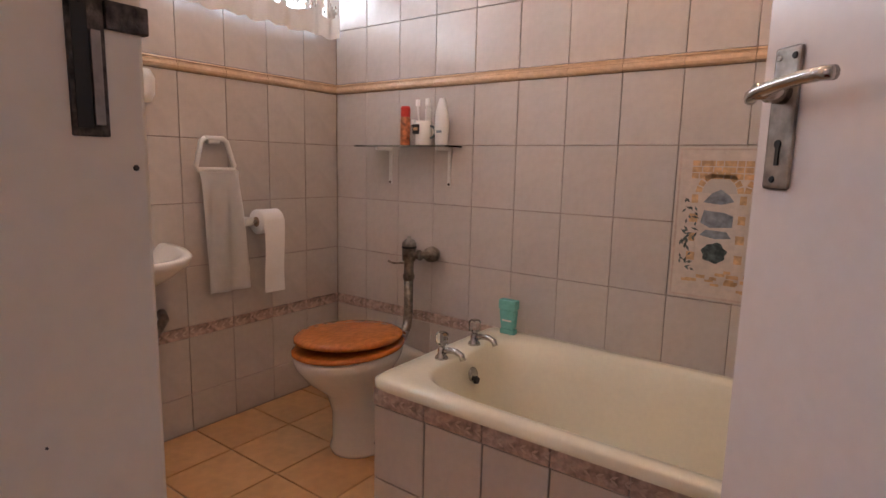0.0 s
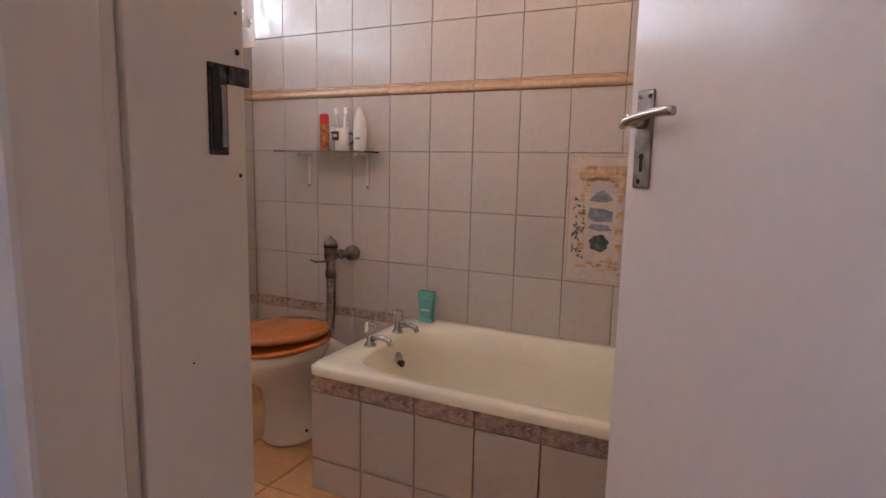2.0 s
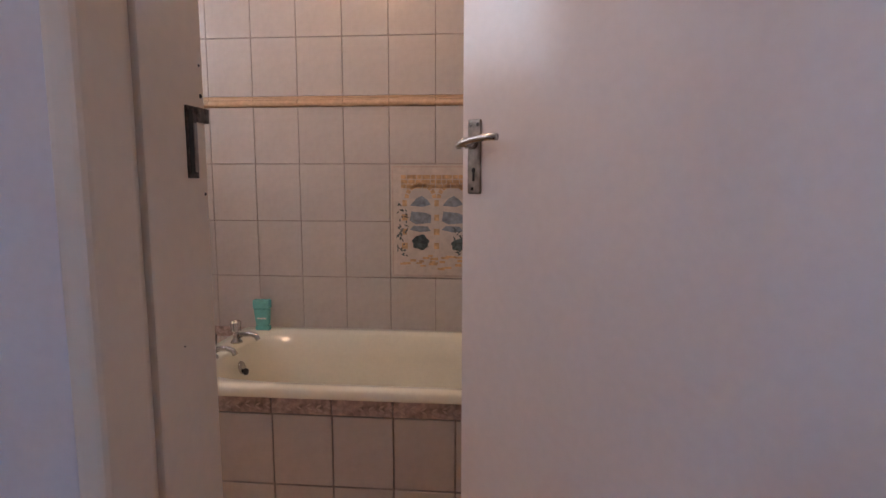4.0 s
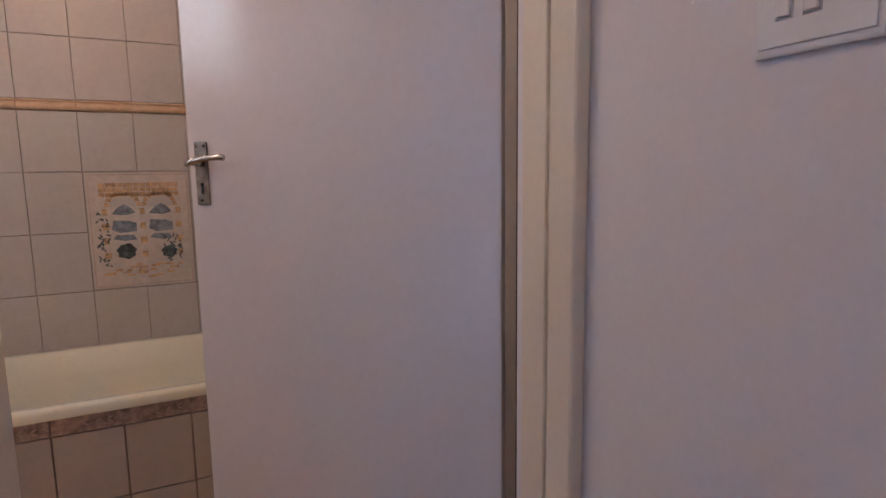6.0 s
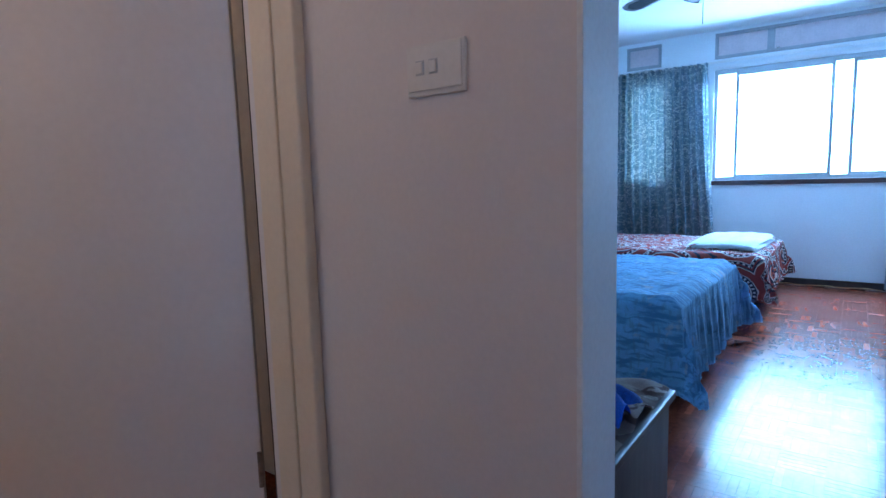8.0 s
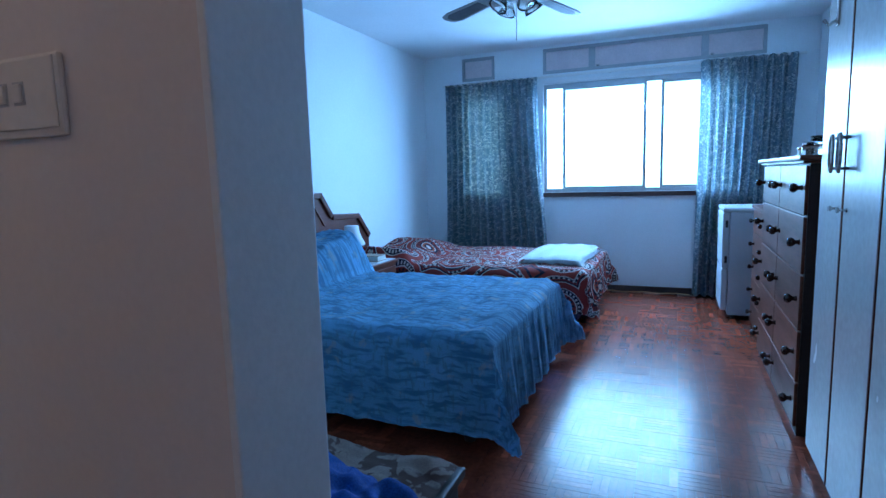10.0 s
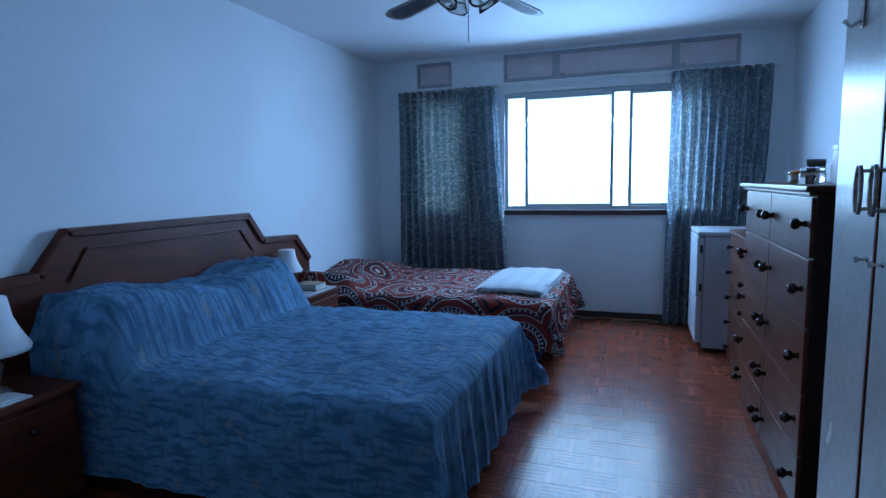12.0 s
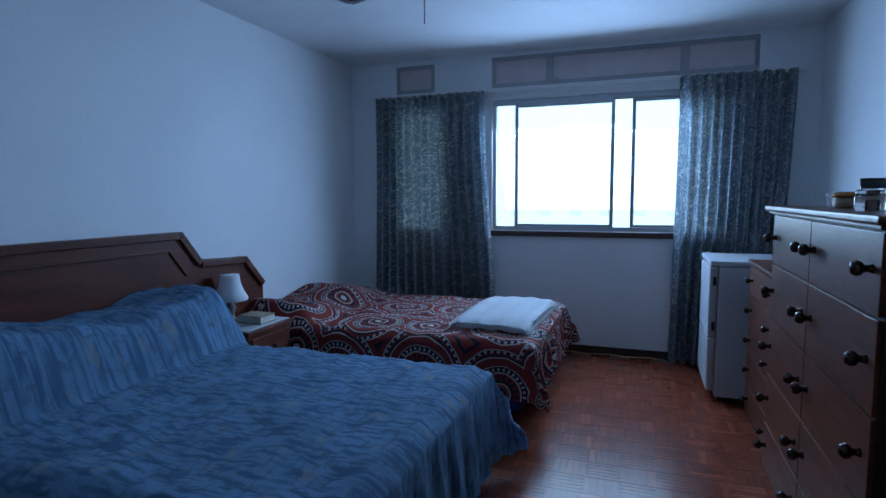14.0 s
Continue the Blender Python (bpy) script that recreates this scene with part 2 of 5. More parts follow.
FRIDGE = mat("fridge_enamel", (0.50, 0.51, 0.53), 0.4, vary=0.04, fine=150, bump=0.05)
WARD = mat("grey_laminate", (0.50, 0.48, 0.46), 0.25, vary=0.06, scale=4, fine=40, bump=0.02)
ALU = mat("aluminium_frame", (0.45, 0.47, 0.49), 0.35, metal=0.7, vary=0.05)
TOPFRAME = mat("grey_frame_paint", (0.34, 0.34, 0.35), 0.5, vary=0.06)
VENT = mat("frosted_pane", (0.62, 0.50, 0.50), 0.5, vary=0.06)
SILL = mat("sill_tile", (0.07, 0.03, 0.025), 0.35, vary=0.2)
SHADE = mat("lamp_shade_cloth", (0.72, 0.74, 0.76), 0.9, vary=0.04, fine=150, bump=0.2)
BLADE = mat("fan_blade", (0.30, 0.28, 0.27), 0.4, vary=0.1)
CANE = mat("fan_cane_inset", (0.06, 0.06, 0.065), 0.6, vary=0.4, fine=150)
THROW = pattern_cloth("throw_cloth", (0.30, 0.22, 0.19), (0.10, 0.05, 0.04), 9, 0.5)
BLUE = mat("blue_cloth", (0.02, 0.10, 0.42), 0.9, vary=0.2, fine=200, bump=0.3)
BLUEBASE = mat("blue_base_cloth", (0.03, 0.05, 0.18), 0.9, vary=0.2)
BOOK = mat("book_cover", (0.42, 0.30, 0.20), 0.6, vary=0.2)
PAGES = mat("book_pages", (0.65, 0.62, 0.55), 0.9, vary=0.1)
PURPLE = mat("purple_box", (0.14, 0.02, 0.10), 0.4, vary=0.1)
SAND = mat("mural_sandstone", (0.62, 0.40, 0.22), 0.3, vary=0.2, scale=40)
PALEP = mat("mural_pale", (0.64, 0.56, 0.50), 0.25, vary=0.06, scale=20)
HAZE = mat("mural_blue", (0.25, 0.29, 0.34), 0.3, vary=0.2, scale=40)
LEAF = mat("mural_leaf", (0.09, 0.12, 0.12), 0.3, vary=0.3, scale=60)
GROUND = mat("ground_outside", (0.22, 0.24, 0.17), 0.95, vary=0.3, scale=0.2, fine=3)
# emission in place of daylight on the far block, dimmer for its windows
FACADE = glow("far_glowing_facade", (0.40, 0.72, 1.0), 28.0)
FARWIN = glow("far_glowing_window", (0.52, 0.85, 1.0), 9.0)

# ---- mesh helpers ----


def mesh_of(name, bm, m, smooth=False):
    me = bpy.data.meshes.new(name)
    bmesh.ops.recalc_face_normals(bm, faces=bm.faces)
    if smooth:
        for f in bm.faces:
            f.smooth = True
    bm.to_mesh(me)
    bm.free()
    me.materials.append(m)
    return me


def thing(name, at, label, category, group="", kind=""):
    ob = new(name)
    ob.location = at
    ob.empty_display_size = 0.05
    return tagged(ob, label, category, group, kind)


def place(ob):
    m = Matrix.Translation(ob.location)
    return place(ob.parent) @ ob.matrix_parent_inverse @ m if ob.parent else m


def part(name, bm, m, parent, label="", smooth=False):
    """One mesh in world coordinates, hung under its thing or part."""
    ob = new(name, mesh_of(name, bm, m, smooth))
    ob.parent = parent
    ob.matrix_parent_inverse = place(parent).inverted()
    return tagged(ob, label)


def solo(name, bm, m, label, category="", kind="", group="", smooth=False):
    return tagged(new(name, mesh_of(name, bm, m, smooth)), label, category, group, kind)


def box(x0, x1, y0, y1, z0, z1, bevel=0.0, bm=None, seg=2):
    b = bmesh.new()
    bmesh.ops.create_cube(b, size=1)
    bmesh.ops.transform(b, matrix=Matrix.Translation(((x0 + x1) / 2, (y0 + y1) / 2, (z0 + z1) / 2)) @ Matrix.Diagonal((abs(x1 - x0), abs(y1 - y0), abs(z1 - z0), 1)), verts=b.verts)
    if bevel:
        bmesh.ops.bevel(b, geom=b.edges[:], offset=bevel, segments=seg, affect="EDGES", profile=0.6)
    return join(bm, b) if bm else b


def join(bm, other):
    me = bpy.data.meshes.new("tmp")
    other.to_mesh(me)
    other.free()
    bm.from_mesh(me)
    bpy.data.meshes.remove(me)
    return bm


def moved(bm, m):
    bmesh.ops.transform(bm, matrix=m, verts=bm.verts)
    return bm


def lathe(profile, at, seg=24, axis="z", squash=1.0):
    """A turned solid: (radius, height) pairs from bottom to top."""
    bm = bmesh.new()
    rings = []
    for r, h in profile:
        rings.append([bm.verts.new((r * math.cos(a), r * squash * math.sin(a), h)) for a in (2 * math.pi * i / seg for i in range(seg))])
    for a, b in zip(rings, rings[1:]):
        for i in range(seg):
            bm.faces.new((a[i], a[(i + 1) % seg], b[(i + 1) % seg], b[i]))
    bm.faces.new(rings[0][::-1])
    bm.faces.new(rings[-1])
    turn = {"z": Matrix(), "y": Matrix.Rotation(radians(-90), 4, "X"), "-y": Matrix.Rotation(radians(90), 4, "X"), "x": Matrix.Rotation(radians(90), 4, "Y"), "-x": Matrix.Rotation(radians(-90), 4, "Y")}[axis]
    return moved(bm, Matrix.Translation(at) @ turn)


def tube(points, r, seg=10):
    """A round bar along a line of points."""
    bm = bmesh.new()
    pts = [Vector(p) for p in points]
    rings = []
    for i, p in enumerate(pts):
        d = (pts[min(i + 1, len(pts) - 1)] - pts[max(i - 1, 0)]).normalized()
        u = d.orthogonal().normalized() if not rings else (u - d * u.dot(d)).normalized()
        v = d.cross(u)
        rings.append([bm.verts.new(p + r * (math.cos(a) * u + math.sin(a) * v)) for a in (2 * math.pi * k / seg for k in range(seg))])
    for a, b in zip(rings, rings[1:]):
        for k in range(seg):
            bm.faces.new((a[k], a[(k + 1) % seg], b[(k + 1) % seg], b[k]))
    bm.faces.new(rings[0][::-1])
    bm.faces.new(rings[-1])
    return bm


def arc(c, r, a0, a1, n, plane="xz"):
    out = []
    for i in range(n + 1):
        a = radians(a0 + (a1 - a0) * i / n)
        out.append((c[0] + r * math.cos(a), c[1], c[2] + r * math.sin(a)) if plane == "xz" else (c[0], c[1] + r * math.cos(a), c[2] + r * math.sin(a)) if plane == "yz" else (c[0] + r * math.cos(a), c[1] + r * math.sin(a), c[2]))
    return out


def prism(poly, y0, y1, bevel=0.0):
    """A flat outline of (x, z) pairs made solid from y0 to y1."""
    bm = bmesh.new()
    a = [bm.verts.new((x, y0, z)) for x, z in poly]
    b = [bm.verts.new((x, y1, z)) for x, z in poly]
    bm.faces.new(a)
    bm.faces.new(b[::-1])
    for i in range(len(poly)):
        j = (i + 1) % len(poly)
        bm.faces.new((a[i], b[i], b[j], a[j]))
    if bevel:
        bmesh.ops.bevel(bm, geom=bm.edges[:], offset=bevel, segments=2, affect="EDGES")
    return bm


def sheet(nu, nv, f, thick=0.0, uv=None):
    """A cloth of nu by nv cells; f(u, v) gives the place, u and v from 0 to 1."""
    bm = bmesh.new()
    lay = bm.loops.layers.uv.new("UVMap")
    vs = [[bm.verts.new(f(i / nu, j / nv)) for j in range(nv + 1)] for i in range(nu + 1)]
    k = uv or (1, 1)
    for i in range(nu):
        for j in range(nv):
            fa = bm.faces.new((vs[i][j], vs[i + 1][j], vs[i + 1][j + 1], vs[i][j + 1]))
            for lp, (a, b) in zip(fa.loops, ((i, j), (i + 1, j), (i + 1, j + 1), (i, j + 1))):
                lp[lay].uv = (a / nu * k[0], b / nv * k[1])
            fa.smooth = True
    if thick:
        bmesh.ops.solidify(bm, geom=bm.faces[:], thickness=thick)
    return bm


def structure(name, bm, m, label, smooth=False):
    return solo(name, bm, m, label, name.split("_")[0], "structure", smooth=smooth)


# ---- structure: bathroom ----
def wall_with_hole(axis, a0, a1, t0, t1, z1, holes):
    """A wall along x or y from a0 to a1, thick from t0 to t1, with (from, to, bottom, top) holes."""
    bm = bmesh.new()
    cuts = sorted({a0, a1, *[h[0] for h in holes], *[h[1] for h in holes]})
    for p, q in zip(cuts, cuts[1:]):
        mid = (p + q) / 2
        spans, z = [], -0.12
        for h in sorted((h for h in holes if h[0] < mid < h[1]), key=lambda h: h[2]):
            if h[2] > z:
                spans.append((z, h[2]))
            z = h[3]
        if z < z1:
            spans.append((z, z1))
        for s0, s1 in spans:
            if axis == "x":
                box(p, q, t0, t1, s0, s1, bm=bm)
            else:
                box(t0, t1, p, q, s0, s1, bm=bm)
    return bm


WIN_Y0, WIN_Y1, WIN_Z0, WIN_Z1 = 0.36, 1.93, 1.70, 2.22
wall_tub = structure("wall_bath_side", wall_with_hole("x", BX0 - 0.2, BX1 + 0.2, BY1 + 0.01, BY1 + 0.2, CEIL, []), GROUT, "grouted wall behind the bath, clad in beige tiles")
wall_basin = structure("wall_basin_side", wall_with_hole("y", BY0, BY1 + 0.01, BX0 - 0.2, BX0 - 0.01, CEIL, [(WIN_Y0, WIN_Y1, WIN_Z0, WIN_Z1)]), GROUT, "grouted wall with a high window, clad in beige tiles")
structure("wall_bath_end", box(BX1, BX1 + 0.2, BY0, BY1 + 0.01, -0.12, CEIL), TILE, "beige tiled wall at the end of the bath")
structure("wall_doorway", wall_with_hole("x", BX0 - 0.2, BX1 + 0.2, HY1, BY0, CEIL, [(JL - 0.03, JR + 0.012, -1, DOORTOP + 0.03)]), WALL, "painted plaster wall with the bathroom doorway")
floor_bath = structure("floor_bathroom", box(BX0 - 0.2, BX1 + 0.2, HY1 + 0.12, BY1 + 0.2, -0.16, BFLOOR - 0.009), GROUT, "grouted bathroom floor under terracotta tiles")
structure("ceiling_bathroom", box(BX0 - 0.2, BX1 + 0.2, HY1, BY1 + 0.2, CEIL, CEIL + 0.15), CEILM, "white painted bathroom ceiling")

# ---- structure: hall ----
structure("floor_hall", box(HX0, RX0 + 0.0, HY0, HY1 + 0.12, -0.12, 0), PARQ, "dark parquet floor of the hall")
structure("ceiling_hall", box(HX0, RX0, HY0, HY1, CEIL, CEIL + 0.15), CEILM, "white painted hall ceiling")
structure("wall_hall_end", box(HX0 - 0.2, HX0, HY0 - 0.2, HY1, 0, CEIL), WALL, "painted plaster wall at the hall's end")
structure("wall_hall_back", box(HX0, HX1, HY0 - 0.2, HY0, 0, CEIL), WALL, "painted plaster wall at the back of the hall")
structure("wall_between", wall_with_hole("y", RY0 - 0.2, HY1, HX1, RX0, CEIL, [(DR, DL, -1, DOORTOP)]), WALL, "painted plaster wall with the bedroom doorway")
structure("wall_between_inner", box(BX1 + 0.2, BX1 + 0.25, HY1, RY1, 0, CEIL), BEDWALL, "painted plaster wall inside the bedroom")
structure("wall_nook", box(RX0, BX1 + 0.2, HY1 - 0.02, HY1, 0, CEIL), BEDWALL, "short painted return beside the bedroom doorway")

# ---- structure: bedroom ----
WY0, WY1, WZ0, WZ1 = -1.60, 0.138, 0.985, 2.05
structure("wall_window", wall_with_hole("y", RY0 - 0.2, RY1 + 0.2, RX1, RX1 + 0.2, CEIL, [(WY0, WY1, WZ0, WZ1), (-1.80, 0.138, 2.15, 2.39), (0.64, 0.99, 2.15, 2.38), (0.55, 0.99, WZ0, WZ1)]), BEDWALL, "painted bedroom wall with a wide window and top lights")
structure("wall_headboard", box(HX1, RX1, RY1, RY1 + 0.2, 0, CEIL), BEDWALL, "plain painted wall behind the bed heads")
structure("wall_wardrobe", box(RX0, RX1, RY0 - 0.2, RY0, 0, CEIL), BEDWALL, "plain painted wall behind the wardrobe and drawers")
structure("ceiling_bedroom", box(RX0, RX1 + 0.2, RY0 - 0.2, RY1 + 0.2, CEIL, CEIL + 0.15), CEILM, "white painted bedroom ceiling")
floor_bed = structure("floor_bedroom", box(RX0, RX1 + 0.2, RY0 - 0.2, RY1 + 0.2, -0.12, -0.004), PGAP, "dark red parquet floor polished to a shine")
bm = box(RX1 - 0.014, RX1, RY0, RY1, 0, 0.065, 0.004)
box(RX0, RX1 - 0.014, RY1 - 0.014, RY1, 0, 0.065, 0.004, bm=bm)
box(RX0, RX1 - 0.014, RY0, RY0 + 0.014, 0, 0.065, 0.004, bm=bm)
structure("baseboard_bedroom", bm, DARKWOOD, "low dark wooden skirting round the bedroom")
structure("ground", box(-300, 400, -300, 300, -4.3, -4.0), GROUND, "open ground far below the window")

# ---- doorways ----
def door_frame_bath():
    f = thing("door_frame", (JL, 0.1, 0), "cream painted steel door frame with a stained strike plate", "door frame", kind="structure")
    for side, x, s in (("l", JL, -1), ("r", JR, 1)):
        stop = BY0 + 0.012 if s < 0 else 0.176
        part("jamb_rebate", box(x, x + s * 0.03, 0.099, stop, BFLOOR, DOORTOP, 0.003), FRAME, f)
        if s > 0:
            # dark material puts the shade behind the leaf into the recess
            part("hinge_rebate", box(x + 0.016, x + 0.03, 0.176, BY0 + 0.012, BFLOOR, DOORTOP, 0.002), DARKWOOD, f, "hinge rebate coloured dark for the shade in the gap")
        part("jamb_groove", box(x + s * 0.007, x + s * 0.03, 0.083, 0.099, BFLOOR, DOORTOP, 0.003), FRAME, f)
        part("jamb_face", box(x - s * 0.002, x + s * 0.031, HY1 - 0.008, 0.083, 0, DOORTOP, 0.009, seg=3), FRAME, f)
    part("lintel", box(JL - 0.03, JR + 0.03, HY1 - 0.026, BY0 + 0.01, DOORTOP + 0.001, DOORTOP + 0.04, 0.004), FRAME, f)
    st = part("strike_plate", box(JL - 0.004, JL + 0.0025, 0.177, 0.198, 1.069, 1.151, 0.001), RUST, f, "scuffed dark steel strike plate")
    part("latch_hole", box(JL + 0.002, JL + 0.0035, 0.1795, 0.188, 1.074, 1.146), BLACK, st)
    part("latch_edge", box(JL + 0.002, JL + 0.0045, 0.189, 0.195, 1.076, 1.132, 0.0008), STEEL, st, "bare worn steel edge")
    part("strike_lip", box(JL - 0.003, JL + 0.004, 0.1985, 0.2245, 1.134, 1.151, 0.001), RUST, st)
    for z, y, r in ((1.050, 0.213, 0.0022), (1.165, 0.213, 0.003), (1.20, 0.212, 0.002), (0.88, 0.15, 0.001)):
        part("paint_chip", lathe([(r, 0), (r * 0.6, 0.0012)], (JL + 0.0004, y, z), 7, "x"), RUST, f)


door_frame_bath()
HINGE, WIDE, OPEN = Vector((JR - 0.002, 0.257, 0)), 0.805, 136.3


def bath_door():
    """Flush painted leaf, hinged at the frame, with lever handle and lock plate."""
    d = thing("door_1", HINGE, "white painted flush door standing half open, chrome lever handle", "door", kind="structure")
    m = Matrix.Translation(HINGE) @ Matrix.Rotation(radians(OPEN), 4, "Z")
    # local: x along the leaf, y thickness; the hall side faces +y
    part("leaf", moved(box(-0.004, WIDE, -0.04, 0, BFLOOR + 0.008, 2.01, 0.003), m), DOORP, d)
    px = WIDE - 0.040
    plate = part("lock_plate", moved(box(px - 0.019, px + 0.019, 0, 0.005, 1.037, 1.195, 0.004), m), STEEL, d, "worn steel lock plate")
    part("handle_boss", moved(lathe([(0.013, 0), (0.012, 0.02), (0.009, 0.024), (0.009, 0.036)], (px, 0.005, 1.145), 16, "y"), m), CHROME, plate, smooth=True)
    lever = [(px + 0.020, 0.030, 1.139), (px + 0.012, 0.036, 1.141), (px, 0.037, 1.145), (px - 0.03, 0.035, 1.150), (px - 0.055, 0.032, 1.153), (px - 0.075, 0.029, 1.154), (px - 0.088, 0.027, 1.153)]
    part("lever", moved(tube(lever, 0.0075), m), CHROME, plate, "chrome lever", smooth=True)
    part("keyhole", moved(box(px - 0.003, px + 0.003, 0.0045, 0.0062, 1.064, 1.089, 0.0005), m), BLACK, plate)
    part("keyhole_eye", moved(lathe([(0.005, 0), (0.005, 0.0014)], (px, 0.005, 1.088), 12, "y"), m), BLACK, plate)
    for dx, z in ((-0.011, 1.184), (0.011, 1.184), (0.004, 1.048)):
        part("screw", moved(lathe([(0.0042, 0), (0.003, 0.0018)], (px + dx, 0.005, z), 10, "y"), m), CHROME if dx > 0.005 else BLACK, plate)
    for z in (0.25, 1.78):
        part("hinge", moved(lathe([(0.007, 0), (0.007, 0.1)], (0.0, 0.004, z), 10), m), STEEL, d)


bath_door()

sw = thing("light_switch", (HX1, -0.36, 1.31), "white plastic double light switch on the hall wall", "light switch")
part("plate", box(HX1 - 0.009, HX1, -0.433, -0.293, 1.237, 1.335, 0.004), WHITEP, sw)
part("face", box(HX1 - 0.012, HX1 - 0.0085, -0.427, -0.299, 1.247, 1.331, 0.002), WHITEP, sw)
for y in (-0.330, -0.362):
    rk = part("rocker_well", box(HX1 - 0.0128, HX1 - 0.0118, y - 0.0105, y + 0.0105, 1.276, 1.304, 0.0004), FRIDGE, sw)
    part("rocker", box(HX1 - 0.0165, HX1 - 0.0125, y - 0.008, y + 0.008, 1.279, 1.301, 0.0015), WHITEP, rk)

fr = thing("bedroom_door_frame", (HX1, DL, 0), "painted bedroom door lining in the thickness of the wall", "door frame", kind="structure")
part("jamb_near_bath", box(HX1 - 0.004, RX0 + 0.004, DL - 0.004, DL + 0.008, 0, DOORTOP, 0.003), BEDWALL, fr)
part("jamb_far", box(HX1 - 0.004, RX0 + 0.004, DR - 0.008, DR + 0.004, 0, DOORTOP, 0.003), BEDWALL, fr)


# lamp bases out of view, added to go with the two warm fills
def added_ceiling_lamp(at, label):
    c = thing("added_ceiling_lamp", at, label, "ceiling lamp")
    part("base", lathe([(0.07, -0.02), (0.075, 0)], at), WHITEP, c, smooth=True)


added_ceiling_lamp((-0.55, 0.95, CEIL), "small round lamp base added unseen on the bathroom ceiling")
added_ceiling_lamp((-0.35, -0.85, CEIL), "small round lamp base added unseen on the hall ceiling")


# ---- bathroom ----
def bath_tub():
    x0, x1, y0, y1, z = -1.015, 0.68, 1.240, BY1 - 0.004, 0.403
    tub = thing("bathtub", ((x0 + x1) / 2, (y0 + y1) / 2, BFLOOR), "cream enamel bathtub boxed in with beige tiles", "bathtub")
    bm = bmesh.new()
    cx, cy = (x0 + x1) / 2, (y0 + y1) / 2
    n = 64

    def loop(hx, hy, e, zz, ox=0.0):
        out = []
        for i in range(n):
            a = 2 * math.pi * i / n
            c, s = math.cos(a), math.sin(a)
            out.append(bm.verts.new((cx + ox + hx * math.copysign(abs(c) ** e, c), cy + hy * math.copysign(abs(s) ** e, s), zz)))
        return out

    hx, hy = (x1 - x0) / 2, (y1 - y0) / 2
    rings = [loop(hx, hy, 0.07, z - 0.035), loop(hx + 0.002, hy, 0.07, z - 0.010), loop(hx - 0.010, hy - 0.010, 0.09, z), loop(hx - 0.08, hy - 0.050, 0.34, z - 0.002, 0.02),
             loop(hx - 0.092, hy - 0.064, 0.36, z - 0.014, 0.02), loop(hx - 0.13, hy - 0.10, 0.40, z - 0.10, 0.02), loop(hx - 0.18, hy - 0.13, 0.45, z - 0.28, 0.02), loop(hx - 0.26, hy - 0.19, 0.5, z - 0.36, 0.02), loop(hx - 0.5, hy - 0.3, 0.6, z - 0.37, 0.02)]
    for a, b in zip(rings, rings[1:]):
        for i in range(n):
            bm.faces.new((a[i], a[(i + 1) % n], b[(i + 1) % n], b[i]))
    bm.faces.new(rings[-1])
    part("basin", bm, ENAMEL, tub, smooth=True)
    part("panel_front", box(x0 + 0.02, x1, y0 + 0.022, y0 + 0.06, BFLOOR, z - 0.034), GROUT, tub)
    part("panel_end", box(x0 + 0.022, x0 + 0.06, y0 + 0.06, y1, BFLOOR, z - 0.034), GROUT, tub)
    ov = part("overflow", moved(lathe([(0.026, 0), (0.024, 0.005), (0.012, 0.008)], (0, 0, 0), 20, "x"), Matrix.Translation((x0 + 0.146, 1.605, z - 0.068)) @ Matrix.Rotation(radians(-15), 4, "Y")), CHROME, tub, "chrome overflow rose", smooth=True)
    part("plug", lathe([(0.014, 0), (0.012, 0.01)], (x0 + 0.162, 1.598, z - 0.082), 12, "x"), BLACK, ov)
    # tiles of the boxing
    step, h = 0.2, 0.262
    front = [(0.068, 0.308), (BFLOOR, 0.064)]
    for z0, z1 in front:
        x = x0 + 0.012
        while x < x1 - 0.02:
            pieces.append((tub, TILE, (x, min(x + step, x1) - 0.004, y0 + 0.010, y0 + 0.022, z0, z1)))
            x += step
        y = y0 + 0.064
        while y < y1 - 0.03:
            pieces.append((tub, TILE, (x0 + 0.010, x0 + 0.022, y, min(y + step, y1) - 0.004, z0, z1)))
            y += step
    x = x0 + 0.01
    while x < x1 - 0.02:
        pieces.append((tub, BAND, (x, min(x + step, x1) - 0.003, y0 + 0.008, y0 + 0.022, 0.312, z - 0.036)))
        x += step
    y = y0 + 0.03
    while y < y1 - 0.03:
        pieces.append((tub, BAND, (x0 + 0.008, x0 + 0.022, y, min(y + step, y1) - 0.003, 0.312, z - 0.036)))
        y += step
    return tub


pieces = []
bath_tub()


def tap(at, label):
    x, y, z = at
    t = thing("bath_tap", at, label, "tap", "pair of bath taps")
    part("body", lathe([(0.024, 0), (0.022, 0.006), (0.014, 0.014), (0.013, 0.035), (0.010, 0.045)], at, 18), CHROME, t, smooth=True)
    part("spout", tube([(x, y, z + 0.022), (x + 0.03, y - 0.004, z + 0.036), (x + 0.065, y - 0.01, z + 0.04), (x + 0.09, y - 0.014, z + 0.034), (x + 0.1, y - 0.016, z + 0.018)], 0.0105), CHROME, t, smooth=True)
    head = part("handle", lathe([(0.013, 0.045), (0.021, 0.052), (0.023, 0.085), (0.017, 0.092)], at, 8), ACRYLIC, t, "clear acrylic tap head")
    part("disc", lathe([(0.009, 0.092), (0.008, 0.095)], at, 12), CHROME, head)


tap((-0.940, 1.515, 0.402), "chrome bath tap with a clear acrylic head")
tap((-0.938, 1.715, 0.402), "chrome bath tap with a clear acrylic head")

